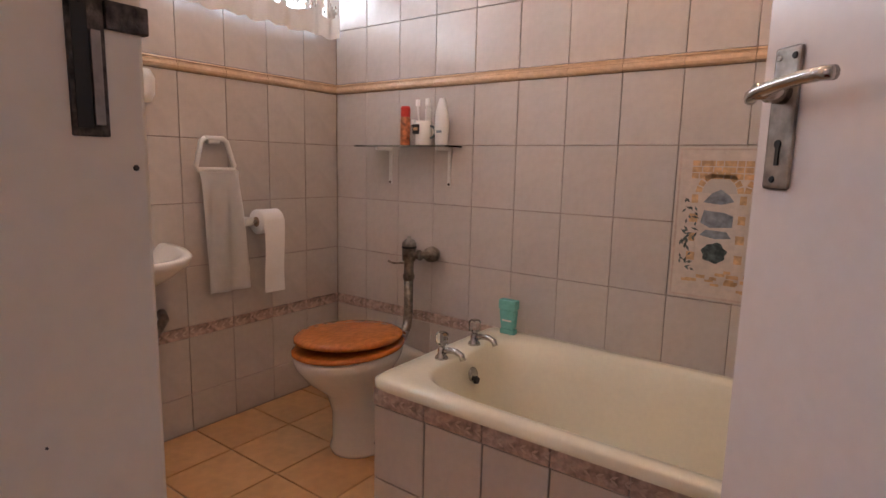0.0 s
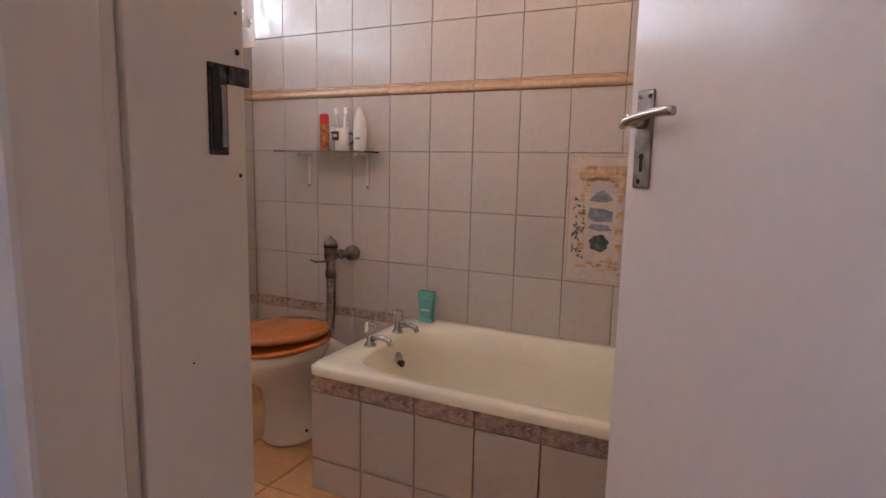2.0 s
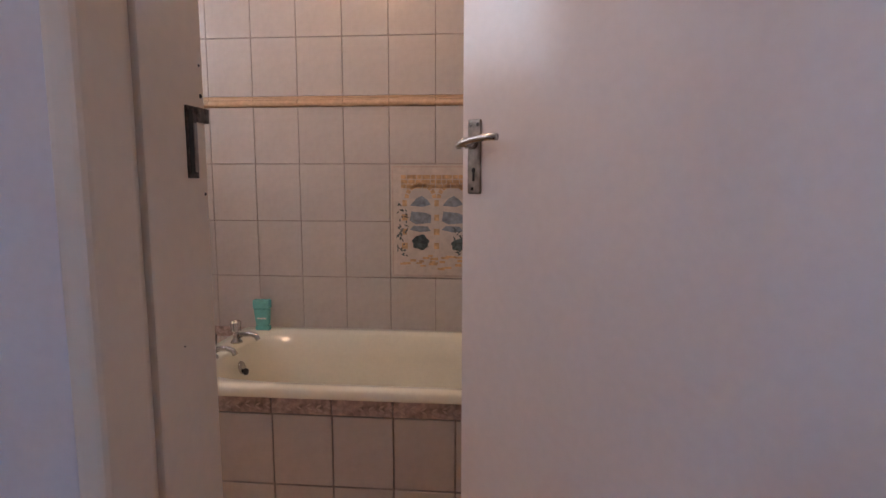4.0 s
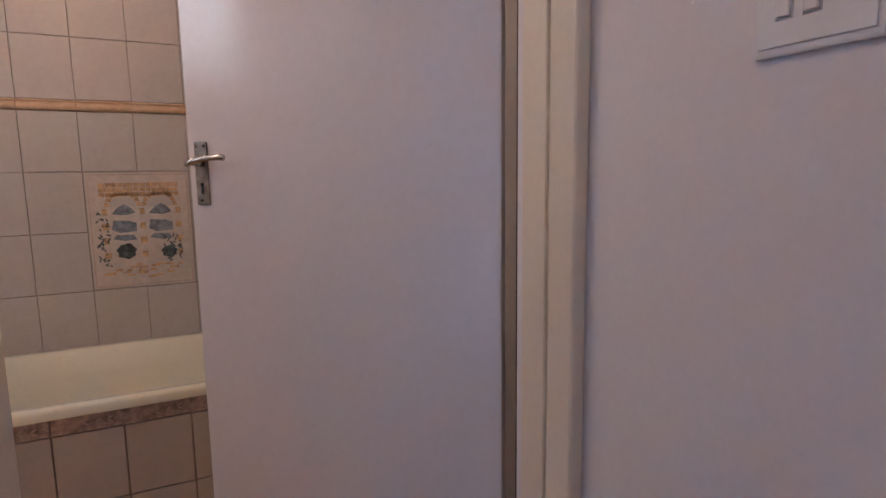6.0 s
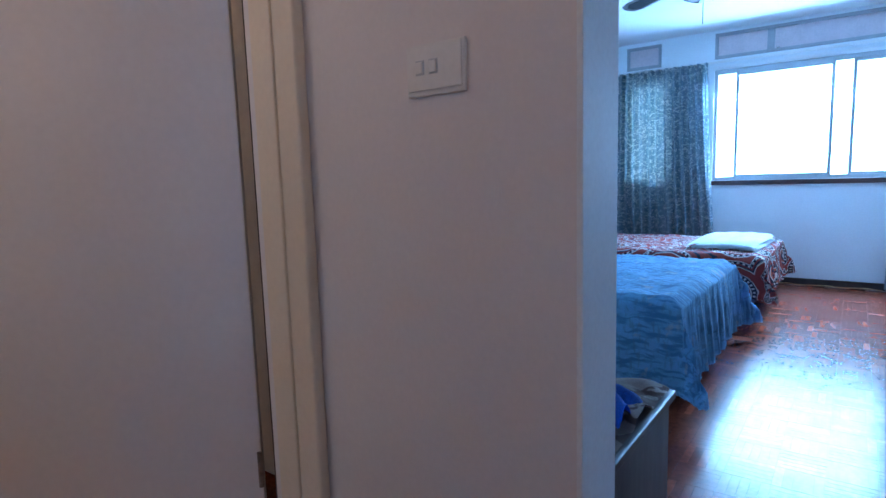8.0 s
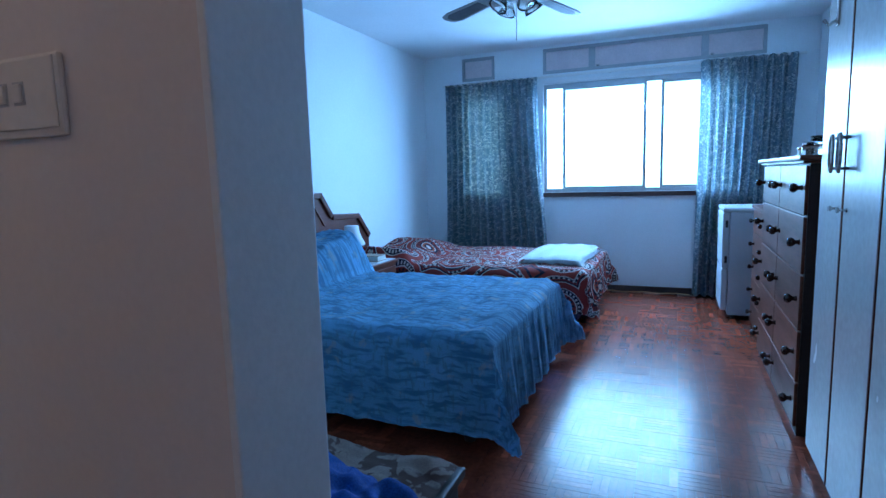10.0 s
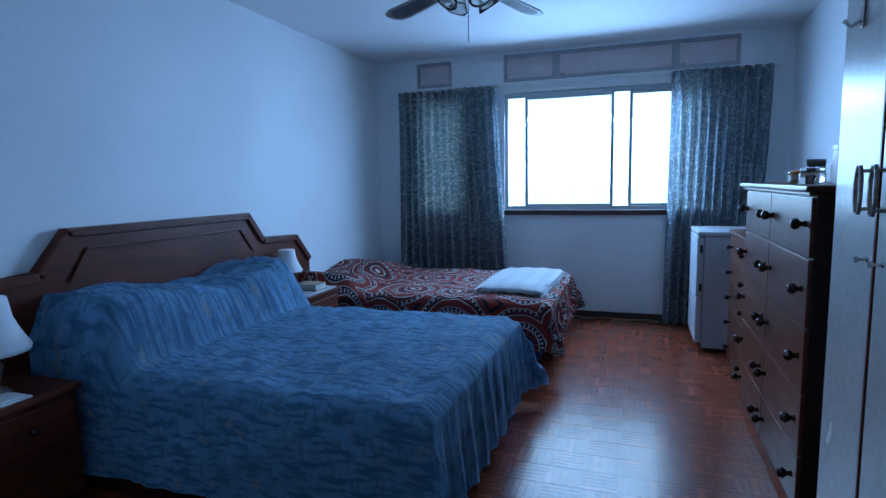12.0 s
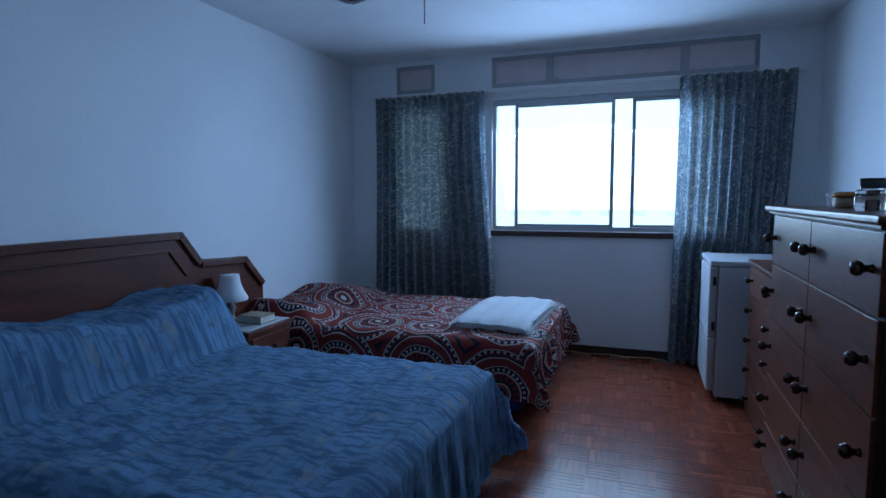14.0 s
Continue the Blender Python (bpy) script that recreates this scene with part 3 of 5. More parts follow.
b = thing("shower_gel_bottle", (-0.905, 1.91, 0.402), "teal shower gel bottle standing upside down on the bath rim", "bottle")
part("cap", box(-0.936, -0.874, 1.895, 1.925, 0.403, 0.424, 0.004), TEAL, b)
part("bottle_body", prism([(-0.932, 0.4245), (-0.878, 0.4245), (-0.872, 0.50), (-0.942, 0.50)], 1.894, 1.926, 0.004), TEAL, b)
part("shoulder", box(-0.944, -0.870, 1.892, 1.928, 0.5005, 0.540, 0.005), TEAL, b)
part("printed_mark", box(-0.925, -0.885, 1.8925, 1.8935, 0.455, 0.462), WHITEP, b)


def toilet():
    cx, cy = -1.335, 1.475
    w = thing("toilet", (cx, cy, BFLOOR), "white ceramic toilet with a closed orange wooden seat", "toilet")
    bm = bmesh.new()
    n = 40
    DZ = -0.02
    prof = [(0.0, 0.108, 0.125, 0.055), (0.015, 0.111, 0.13, 0.055), (0.05, 0.100, 0.12, 0.055), (0.14, 0.090, 0.115, 0.045), (0.22, 0.095, 0.13, 0.03), (0.29, 0.135, 0.185, 0.0), (0.345, 0.168, 0.222, -0.005), (0.375, 0.175, 0.23, -0.005), (0.385, 0.172, 0.227, -0.005)]
    rings = []
    for z, rx, ry, oy in prof:
        ring = []
        for i in range(n):
            a = 2 * math.pi * i / n
            ring.append(bm.verts.new((cx + rx * math.cos(a), cy + oy + ry * math.sin(a), z + DZ if z > 0.1 else z + BFLOOR)))
        rings.append(ring)
    for a, c in zip(rings, rings[1:]):
        for i in range(n):
            bm.faces.new((a[i], a[(i + 1) % n], c[(i + 1) % n], c[i]))
    bm.faces.new(rings[0][::-1])
    bm.faces.new(rings[-1])
    part("bowl", bm, CERAMIC, w, smooth=True)
    part("outlet", tube([(cx, 1.58, 0.26), (cx, 1.72, 0.27), (cx, 1.85, 0.20), (cx, 1.96, 0.14)], 0.06, 16), CERAMIC, w, smooth=True)
    for name, z0, z1, g, tilt in (("seat", 0.366, 0.388, 0.0, 0.0), ("lid", 0.391, 0.416, -0.006, 3.0)):
        m = Matrix.Translation((cx, cy + 0.22, z0)) @ Matrix.Rotation(radians(-tilt), 4, "X") @ Matrix.Translation((-cx, -cy - 0.22, -z0))
        part(name, moved(lathe([(0.17 + g, z0), (0.182 + g, z0 + 0.006), (0.182 + g, z1 - 0.008), (0.170 + g, z1), (0.10, z1 + 0.004)], (cx, cy - 0.005, 0), 44, squash=1.28), m), PINE, w, "varnished orange wooden " + name, smooth=True)
    for dx in (-0.06, 0.06):
        part("seat_hinge", lathe([(0.010, 0), (0.010, 0.04)], (cx + dx - 0.02, cy + 0.235, 0.380), 10, "x"), CHROME, w)
    part("bolt_cap", lathe([(0.008, 0), (0.005, 0.006)], (cx + 0.098, cy + 0.03, 0.0), 10, "x"), BLACK, w)


toilet()

x, y = -1.405, 1.895
v = thing("flush_valve", (x, y, 0.3), "tarnished metal flush valve and pipe on the tiled wall", "flush valve")
part("flush_pipe", tube([(x + 0.03, y - 0.12, 0.30), (x + 0.02, y - 0.06, 0.31), (x + 0.006, y - 0.015, 0.345), (x, y, 0.40), (x, y, 0.570)], 0.021, 14), BRASSY, v, smooth=True)
part("valve_body", lathe([(0.024, 0.550), (0.027, 0.570), (0.021, 0.585), (0.021, 0.630), (0.030, 0.640), (0.030, 0.695), (0.026, 0.700)], (x, y, 0), 20), BRASSY, v, smooth=True)
part("valve_cap", lathe([(0.031, 0.700), (0.031, 0.715), (0.022, 0.728), (0.010, 0.734), (0.006, 0.746)], (x, y, 0), 20), STEEL, v, smooth=True)
part("collar", lathe([(0.0325, 0.692), (0.0325, 0.701)], (x, y, 0), 20), BLACK, v)
part("inlet_arm", tube([(x, y, 0.665), (x + 0.05, y + 0.012, 0.665), (x + 0.068, y + 0.04, 0.665), (x + 0.075, y + 0.083, 0.665)], 0.016, 12), BRASSY, v, smooth=True)
part("nut", lathe([(0.022, 0), (0.024, 0.01), (0.022, 0.02)], (x + 0.042, y + 0.008, 0.665), 6, "x"), BRASSY, v)
part("wall_flange", lathe([(0.032, 0), (0.036, 0.02), (0.034, 0.035)], (x + 0.075, y + 0.045, 0.665), 20, "y"), BRASSY, v, smooth=True)
part("lever", tube([(x - 0.02, y - 0.01, 0.625), (x - 0.06, y - 0.03, 0.622), (x - 0.085, y - 0.042, 0.630)], 0.005, 8), BRASSY, v)


def basin():
    cx, cy, z = BX0, 0.872, 0.742
    w = thing("wash_basin", (BX0, cy, 0.5), "white ceramic wall-hung wash basin", "wash basin")
    bm = bmesh.new()
    n = 32
    rings = []
    for zz, r in ((z - 0.17, 0.06), (z - 0.14, 0.11), (z - 0.08, 0.18), (z - 0.03, 0.225), (z - 0.008, 0.232), (z, 0.226), (z - 0.004, 0.205), (z - 0.05, 0.16), (z - 0.11, 0.05)):
        rings.append([bm.verts.new((cx + max(0, r * 1.85 * math.sin(math.pi * i / (n - 1))), cy - r * math.cos(math.pi * i / (n - 1)), zz)) for i in range(n)])
    for a, c in zip(rings, rings[1:]):
        for i in range(n):
            bm.faces.new((a[i], a[(i + 1) % n], c[(i + 1) % n], c[i]))
    bm.faces.new(rings[0])
    bm.faces.new(rings[-1])
    part("bowl", bm, CERAMIC, w, smooth=True)
    part("waste_trap", tube([(cx + 0.17, cy, z - 0.16), (cx + 0.17, cy + 0.01, z - 0.26), (cx + 0.15, cy + 0.05, z - 0.32), (cx + 0.1, cy + 0.12, z - 0.32), (cx + 0.06, cy + 0.18, z - 0.28), (cx, cy + 0.2, z - 0.27)], 0.018, 12), BRASSY, w, smooth=True)


basin()

r = thing("towel_ring", (BX0, 1.30, 1.1), "white plastic towel ring on the tiles", "towel ring")
part("mount", box(BX0, BX0 + 0.035, 1.275, 1.325, 1.115, 1.145, 0.008), WHITEP, r, smooth=True)
ring = [(BX0 + 0.03, 1.262, 1.137), (BX0 + 0.03, 1.245, 1.125), (BX0 + 0.035, 1.218, 1.03), (BX0 + 0.035, 1.225, 1.015), (BX0 + 0.035, 1.375, 1.015), (BX0 + 0.035, 1.382, 1.03), (BX0 + 0.03, 1.355, 1.125), (BX0 + 0.03, 1.338, 1.137), (BX0 + 0.03, 1.262, 1.137)]
part("ring", tube(ring, 0.010), WHITEP, r, smooth=True)


def hung_towel(u, vv):
    # over the ring: front fall, fold, back fall
    s = vv * 2 - 1
    w = 0.080 + 0.014 * abs(s)
    z = 1.022 - (0.50 if s > 0 else 0.44) * abs(s)
    yy = 1.305 + (u - 0.5) * 2 * w + 0.035 * abs(s) + (0.02 if s < 0 else 0.0)
    xx = BX0 + 0.036 + (0.016 if s > 0 else -0.014) * min(1, abs(s) * 12) + (0.010 if s > 0 else 0.004) * math.sin(u * 13 + 3 * s) * min(1, abs(s) * 3)
    return (max(xx, BX0 + 0.006), yy, z)


solo("hand_towel", sheet(18, 60, hung_towel, 0.008), TOWEL, "white terry hand towel hanging from the ring", "towel")

r = thing("toilet_roll_holder", (BX0, 1.50, 0.86), "white ceramic roll holder with a toilet roll", "roll holder")
part("arm", box(BX0, BX0 + 0.075, 1.405, 1.445, 0.785, 0.82, 0.01), WHITEP, r, smooth=True)
part("spindle", lathe([(0.010, 0), (0.010, 0.15)], (BX0 + 0.065, 1.42, 0.80), 12, "y"), STEEL, r)
roll = thing("toilet_roll", (BX0 + 0.065, 1.51, 0.80), "white toilet paper roll with a long hanging end", "toilet roll")
part("roll_body", lathe([(0.022, 0.0), (0.050, 0.0), (0.052, 0.004), (0.052, 0.101), (0.050, 0.105), (0.022, 0.105)], (BX0 + 0.065, 1.458, 0.80), 28, "y"), PAPER, roll, smooth=True)
part("core", lathe([(0.021, -0.001), (0.021, 0.107)], (BX0 + 0.065, 1.458, 0.80), 16, "y"), BOOK, roll)
part("loose_end", sheet(6, 20, lambda u, vv: (BX0 + 0.117 + 0.005 * math.sin(vv * 5 + u), 1.46 + 0.1 * u, 0.81 - 0.31 * vv)), PAPER, roll)

d = thing("soap_dispenser", (BX0, 1.03, 1.31), "white plastic dispenser fixed to the tiles", "dispenser")
part("shell", lathe([(0.03, -0.06), (0.042, -0.03), (0.044, 0.02), (0.03, 0.05)], (BX0 + 0.045, 1.025, 1.31), 20), WHITEP, d, smooth=True)

# glass shelf with toiletries
s = thing("glass_shelf", (-1.44, BY1, 1.13), "small clear glass shelf on white brackets", "shelf")
part("plate", box(-1.70, -1.195, BY1 - 0.125, BY1 - 0.002, 1.126, 1.133, 0.002), CLEAR, s)
for x in (-1.585, -1.255):
    br = part("bracket", box(x - 0.008, x + 0.008, BY1 - 0.008, BY1, 0.965, 1.125, 0.002), WHITEP, s)
    part("bracket_arm", box(x - 0.006, x + 0.006, BY1 - 0.10, BY1 - 0.008, 1.112, 1.125, 0.002), WHITEP, br)
    part("screw", lathe([(0.006, 0), (0.004, 0.003)], (x, BY1 - 0.008, 0.972), 10, "-y"), RUST, br)
Z = 1.1335
yb = BY1 - 0.06
c = thing("spray_can", (-1.454, yb, Z), "orange spray can with a red cap", "spray can")
part("can", lathe([(0.02, 0), (0.022, 0.003), (0.022, 0.115), (0.018, 0.122)], (-1.454, yb, Z), 18), ORANGE, c, smooth=True)
part("cap", lathe([(0.021, 0.12), (0.021, 0.158), (0.017, 0.165)], (-1.454, yb, Z), 18), REDP, c, "red cap")
c = thing("small_bottle", (-1.409, yb, Z), "small clear bottle with pale liquid", "bottle")
part("flask", lathe([(0.014, 0), (0.016, 0.003), (0.016, 0.07), (0.009, 0.085)], (-1.409, yb, Z), 16), ACRYLIC, c, smooth=True)
part("cap", lathe([(0.010, 0.085), (0.010, 0.108)], (-1.409, yb, Z), 14), WHITEP, c)
c = thing("mug", (-1.354, yb, Z), "white ceramic mug with a dark printed label", "mug")
part("cup", lathe([(0.03, 0), (0.034, 0.004), (0.036, 0.10), (0.033, 0.10), (0.031, 0.01)], (-1.354, yb, Z), 24), CERAMIC, c, smooth=True)
part("handle", tube(arc((-1.316, yb, Z + 0.055), 0.024, 90, -90, 10), 0.005), LEAF, c, "dark green handle")
lab = part("printed_label", box(-1.381, -1.349, yb - 0.0405, yb - 0.035, Z + 0.045, Z + 0.085), BLACK, c, "dark printed label")
part("label_bar", box(-1.376, -1.354, yb - 0.0415, yb - 0.0403, Z + 0.060, Z + 0.072), SAND, lab)
for x0, x1, lean in ((-1.369, -1.389, 0.0), (-1.344, -1.329, 0.01)):
    tb = thing("toothbrush", (x0, yb, Z + 0.02), "white toothbrush standing in the mug", "toothbrush", "toothbrushes in the mug")
    part("stem", tube([(x0, yb, Z + 0.02), ((x0 + x1) / 2, yb, Z + 0.10), (x1, yb - lean, Z + 0.185)], 0.004, 8), WHITEP, tb)
    part("bristles", box(x1 - 0.006, x1 + 0.012, yb - lean - 0.006, yb - lean + 0.006, Z + 0.162, Z + 0.19, 0.002), PAPER, tb)
c = thing("toothpaste_tube", (-1.339, yb + 0.01, Z + 0.02), "white toothpaste tube standing in the mug", "tube")
part("tube", tube([(-1.339, yb + 0.012, Z + 0.02), (-1.339, yb + 0.012, Z + 0.15)], 0.014, 14), WHITEP, c)
part("cap", lathe([(0.010, 0.15), (0.010, 0.18)], (-1.339, yb + 0.012, Z), 14), WHITEP, c)
c = thing("lotion_bottle", (-1.259, yb, Z), "tall white curved lotion bottle", "bottle")
part("bottle_body", lathe([(0.026, 0), (0.030, 0.01), (0.034, 0.07), (0.030, 0.13), (0.018, 0.175), (0.012, 0.19)], (-1.259, yb, Z), 20, squash=0.6), WHITEP, c, smooth=True)
part("printed_mark", box(-1.271, -1.247, yb - 0.0215, yb - 0.018, Z + 0.05, Z + 0.06), HAZE, c)

# bathroom window
w = thing("window_2", (BX0 - 0.1, 1.27, WIN_Z0), "high bathroom window with dark metal frame", "window", kind="structure")
part("window_frame", join(join(box(BX0 - 0.12, BX0 - 0.09, WIN_Y0, WIN_Y1, WIN_Z0, WIN_Z0 + 0.03), box(BX0 - 0.12, BX0 - 0.09, WIN_Y0, WIN_Y1, WIN_Z1 - 0.03, WIN_Z1)), join(box(BX0 - 0.12, BX0 - 0.09, WIN_Y1 - 0.03, WIN_Y1, WIN_Z0 + 0.03, WIN_Z1 - 0.03), box(BX0 - 0.12, BX0 - 0.09, WIN_Y0, WIN_Y0 + 0.03, WIN_Z0 + 0.03, WIN_Z1 - 0.03))), STEEL, w)
part("window_sill", box(BX0 - 0.2, BX0 + 0.0, WIN_Y0, WIN_Y1, WIN_Z0 - 0.012, WIN_Z0, 0.002), TILE, w)
pn = part("pane", box(BX0 - 0.108, BX0 - 0.104, WIN_Y0 + 0.03, WIN_Y1 - 0.03, WIN_Z0 + 0.03, WIN_Z1 - 0.03), PANE, w)
pn.visible_shadow = False


def lace_half(ya, yb2):
    """Gathered lace with a scalloped hem, threads as an open net."""
    bm = bmesh.new()
    n, k = 90, 46

    def at(i, j):
        u, vv = i / n, j / k
        hem = 0.014 * abs(math.sin(u * math.pi * 8)) * vv
        return (BX0 + 0.03 + 0.012 * math.sin(u * 26) + 0.004 * math.sin(u * 61 + vv * 3), ya + (yb2 - ya) * u, 2.24 - 0.605 * vv - hem)

    vs = [[bm.verts.new(at(i, j)) for j in range(k + 1)] for i in range(n + 1)]
    random.seed(5)
    for i in range(n):
        for j in range(k):
            q = noise.noise(Vector((i * 0.16 + ya, j * 0.2, 1.3)))
            if j > k - 8 or q > -0.02 or (i + j) % 2 == 0 and j < k - 8 and q > -0.28:
                bm.faces.new((vs[i][j], vs[i + 1][j], vs[i + 1][j + 1], vs[i][j + 1]))
    bmesh.ops.delete(bm, geom=[vt for vt in bm.verts if not vt.link_faces], context="VERTS")
    return bm


solo("lace_curtain", lace_half(0.36, 1.16), LACE, "white lace half curtain with a scalloped hem", "curtain", group="lace curtains", smooth=True)
solo("lace_curtain", lace_half(1.16, 1.96), LACE, "white lace half curtain with a scalloped hem", "curtain", group="lace curtains", smooth=True)
part("rail", tube([(BX0 + 0.03, 0.33, 2.245), (BX0 + 0.03, 1.97, 2.245)], 0.006), WHITEP, w)


def mural():
    """Painted tile picture: two arches, hills, pots and creepers, in thin glazed relief."""
    x0, x1, z0, z1, y = -0.342, 0.058, 0.635, 1.135, BY1 - 0.0035
    m = thing("tile_mural", ((x0 + x1) / 2, BY1, z0), "painted tile mural of stone arches, hills and creepers", "mural")
    part("ground_tint", box(x0 + 0.006, x1 - 0.006, y + 0.0005, y + 0.003, z0 + 0.006, z1 - 0.006), PALEP, m)
    for k, (a, b2, c, d2) in enumerate(((x0 + 0.01, x1 - 0.01, z0 + 0.010, z0 + 0.016), (x0 + 0.01, x1 - 0.01, z1 - 0.016, z1 - 0.010), (x0 + 0.01, x0 + 0.016, z0 + 0.017, z1 - 0.017), (x1 - 0.016, x1 - 0.01, z0 + 0.017, z1 - 0.017))):
        part("border_line", box(a, b2, y - 0.001, y, c, d2), BANDLINE, m)
    random.seed(8)
    for row in range(3):
        xx = x0 + 0.05
        while xx < x1 - 0.05:
            ww = random.uniform(0.02, 0.045)
            part("stone", box(xx, min(xx + ww, x1 - 0.045) - 0.003, y - 0.001, y, z1 - 0.065 - row * 0.020, z1 - 0.048 - row * 0.020, 0.0004), SAND, m)
            xx += ww
    for cx in (x0 + 0.135, x0 + 0.275):
        for i in range(9):
            a0, a1 = radians(180 * i / 9 + 2), radians(180 * (i + 1) / 9 - 2)
            poly = [(cx + q * math.cos(a), 0.985 + q * math.sin(a)) for q, a in ((0.052, a0), (0.070, a0), (0.070, a1), (0.052, a1))]
            part("voussoir", prism(poly, y - 0.001, y), SAND, m)
        part("sky", prism([(cx + 0.05 * math.cos(radians(a)), 0.985 + 0.05 * math.sin(radians(a))) for a in range(0, 181, 15)], y - 0.0004, y + 0.0002), TILE, m)
        part("far_hill", prism([(cx - 0.045, 0.955), (cx - 0.02, 0.985), (cx + 0.005, 0.998), (cx + 0.03, 0.98), (cx + 0.045, 0.96), (cx + 0.01, 0.95)], y - 0.0012, y), HAZE, m)
        part("water", prism([(cx - 0.048, 0.89), (cx - 0.04, 0.93), (cx + 0.02, 0.925), (cx + 0.046, 0.915), (cx + 0.045, 0.88), (cx - 0.02, 0.875)], y - 0.0012, y), HAZE, m)
        part("near_hill", prism([(cx - 0.048, 0.85), (cx - 0.03, 0.868), (cx + 0.03, 0.865), (cx + 0.046, 0.845), (cx, 0.84)], y - 0.0012, y), HAZE, m)
    for cx in (x0 + 0.065, x0 + 0.205, x0 + 0.345):
        for i in range(8):
            w2 = 0.011 + random.uniform(-0.002, 0.002)
            part("pillar_stone", box(cx - w2, cx + w2, y - 0.001, y, 0.735 + i * 0.031, 0.762 + i * 0.031, 0.0004), SAND if i % 2 else PALEP, m)
    for cx, cz, rad in ((x0 + 0.135, 0.795, 0.036), (x0 + 0.30, 0.785, 0.030)):
        part("bush", prism([(cx + rad * (1 + 0.12 * math.sin(7 * a)) * math.cos(a), cz + rad * 0.9 * (1 + 0.1 * math.cos(5 * a)) * math.sin(a)) for a in (2 * math.pi * i / 28 for i in range(28))], y - 0.0014, y), LEAF, m)
    for i in range(70):
        side = random.random() < 0.72
        cx = x0 + random.uniform(0.03, 0.075) if side else x0 + random.uniform(0.28, 0.36)
        cz = random.uniform(0.735, 0.965) if side else random.uniform(0.74, 0.86)
        a = random.uniform(0, math.pi)
        c2, s2, l = math.cos(a), math.sin(a), random.uniform(0.007, 0.013)
        part("leaf", prism([(cx - l * c2, cz - l * s2), (cx + 0.0035 * s2, cz - 0.0035 * c2), (cx + l * c2, cz + l * s2), (cx - 0.0035 * s2, cz + 0.0035 * c2)], y - 0.0017, y), LEAF, m)
    for i in range(24):
        cx, cz = random.uniform(x0 + 0.04, x1 - 0.05), random.uniform(0.665, 0.735)
        part("paving", box(cx - random.uniform(0.008, 0.02), cx + random.uniform(0.008, 0.02), y - 0.001, y, cz - 0.004, cz + random.uniform(0.003, 0.008), 0.0004), SAND, m)


mural()


# ---- bedroom ----
def bedroom_window():
    w = thing("window_1", (RX1 + 0.05, -0.73, WZ0), "wide sliding aluminium window with dark sill", "window", kind="structure")
    x0, x1 = RX1 + 0.03, RX1 + 0.07
    bm = box(x0, x1, WY0, WY1, WZ0, WZ0 + 0.035, 0.003)
    box(x0, x1, WY0, WY1, WZ1 - 0.04, WZ1, 0.003, bm=bm)
    box(x0, x1, WY1 - 0.03, WY1, WZ0 + 0.035, WZ1 - 0.04, 0.003, bm=bm)
    box(x0, x1, WY0, WY0 + 0.03, WZ0 + 0.035, WZ1 - 0.04, 0.003, bm=bm)
    part("window_frame", bm, ALU, w)
    for ya, yb2, off in ((-0.050, -0.835, 0.0), (-0.960, -1.57, 0.022)):
        sa = part("sash_stile", box(x0 + off, x0 + off + 0.02, ya - 0.028, ya, WZ0 + 0.035, WZ1 - 0.04, 0.002), ALU, w)
        part("sash_stile", box(x0 + off, x0 + off + 0.02, yb2, yb2 + 0.028, WZ0 + 0.035, WZ1 - 0.04, 0.002), ALU, w)
        part("sash_rail", box(x0 + off, x0 + off + 0.02, yb2 + 0.028, ya - 0.028, WZ0 + 0.035, WZ0 + 0.055, 0.002), ALU, w)
        part("sash_rail", box(x0 + off, x0 + off + 0.02, yb2 + 0.028, ya - 0.028, WZ1 - 0.065, WZ1 - 0.04, 0.002), ALU, w)
        pn = part("pane", box(x0 + off + 0.008, x0 + off + 0.012, yb2 + 0.028, ya - 0.028, WZ0 + 0.055, WZ1 - 0.065), PANE, w)
        pn.visible_shadow = False
    for ya, yb2 in ((WY1 - 0.031, -0.051), (-0.836, -0.959)):
        pn = part("pane", box(x0 + 0.03, x0 + 0.034, yb2, ya, WZ0 + 0.036, WZ1 - 0.041), PANE, w)
        pn.visible_shadow = False
    part("window_sill", box(RX1 - 0.03, RX1 + 0.03, -1.62, WY1 + 0.02, WZ0 - 0.045, WZ0 - 0.002, 0.004), SILL, w, "dark brown window sill")
    part("head_trim", box(RX1 - 0.012, RX1, -1.82, WY1 + 0.01, WZ1 + 0.01, WZ1 + 0.035, 0.003), CEILM, w)


bedroom_window()


def side_window():
    """Narrow fixed light hidden behind the gathered curtain."""
    y0, y1, x0, x1 = 0.55, 0.99, RX1 + 0.03, RX1 + 0.07
    w = thing("window_5", (RX1 + 0.05, 0.77, WZ0), "narrow aluminium window glowing through the drawn curtain", "window", kind="structure")
    bm = box(x0, x1, y0, y1, WZ0, WZ0 + 0.03, 0.003)
    box(x0, x1, y0, y1, WZ1 - 0.03, WZ1, 0.003, bm=bm)
    box(x0, x1, y0, y0 + 0.03, WZ0 + 0.03, WZ1 - 0.03, 0.003, bm=bm)
    box(x0, x1, y1 - 0.03, y1, WZ0 + 0.03, WZ1 - 0.03, 0.003, bm=bm)
    part("window_frame", bm, ALU, w)
    pn = part("pane", box(x0 + 0.01, x0 + 0.014, y0 + 0.03, y1 - 0.03, WZ0 + 0.03, WZ1 - 0.03), PANE, w)
    pn.visible_shadow = False


side_window()


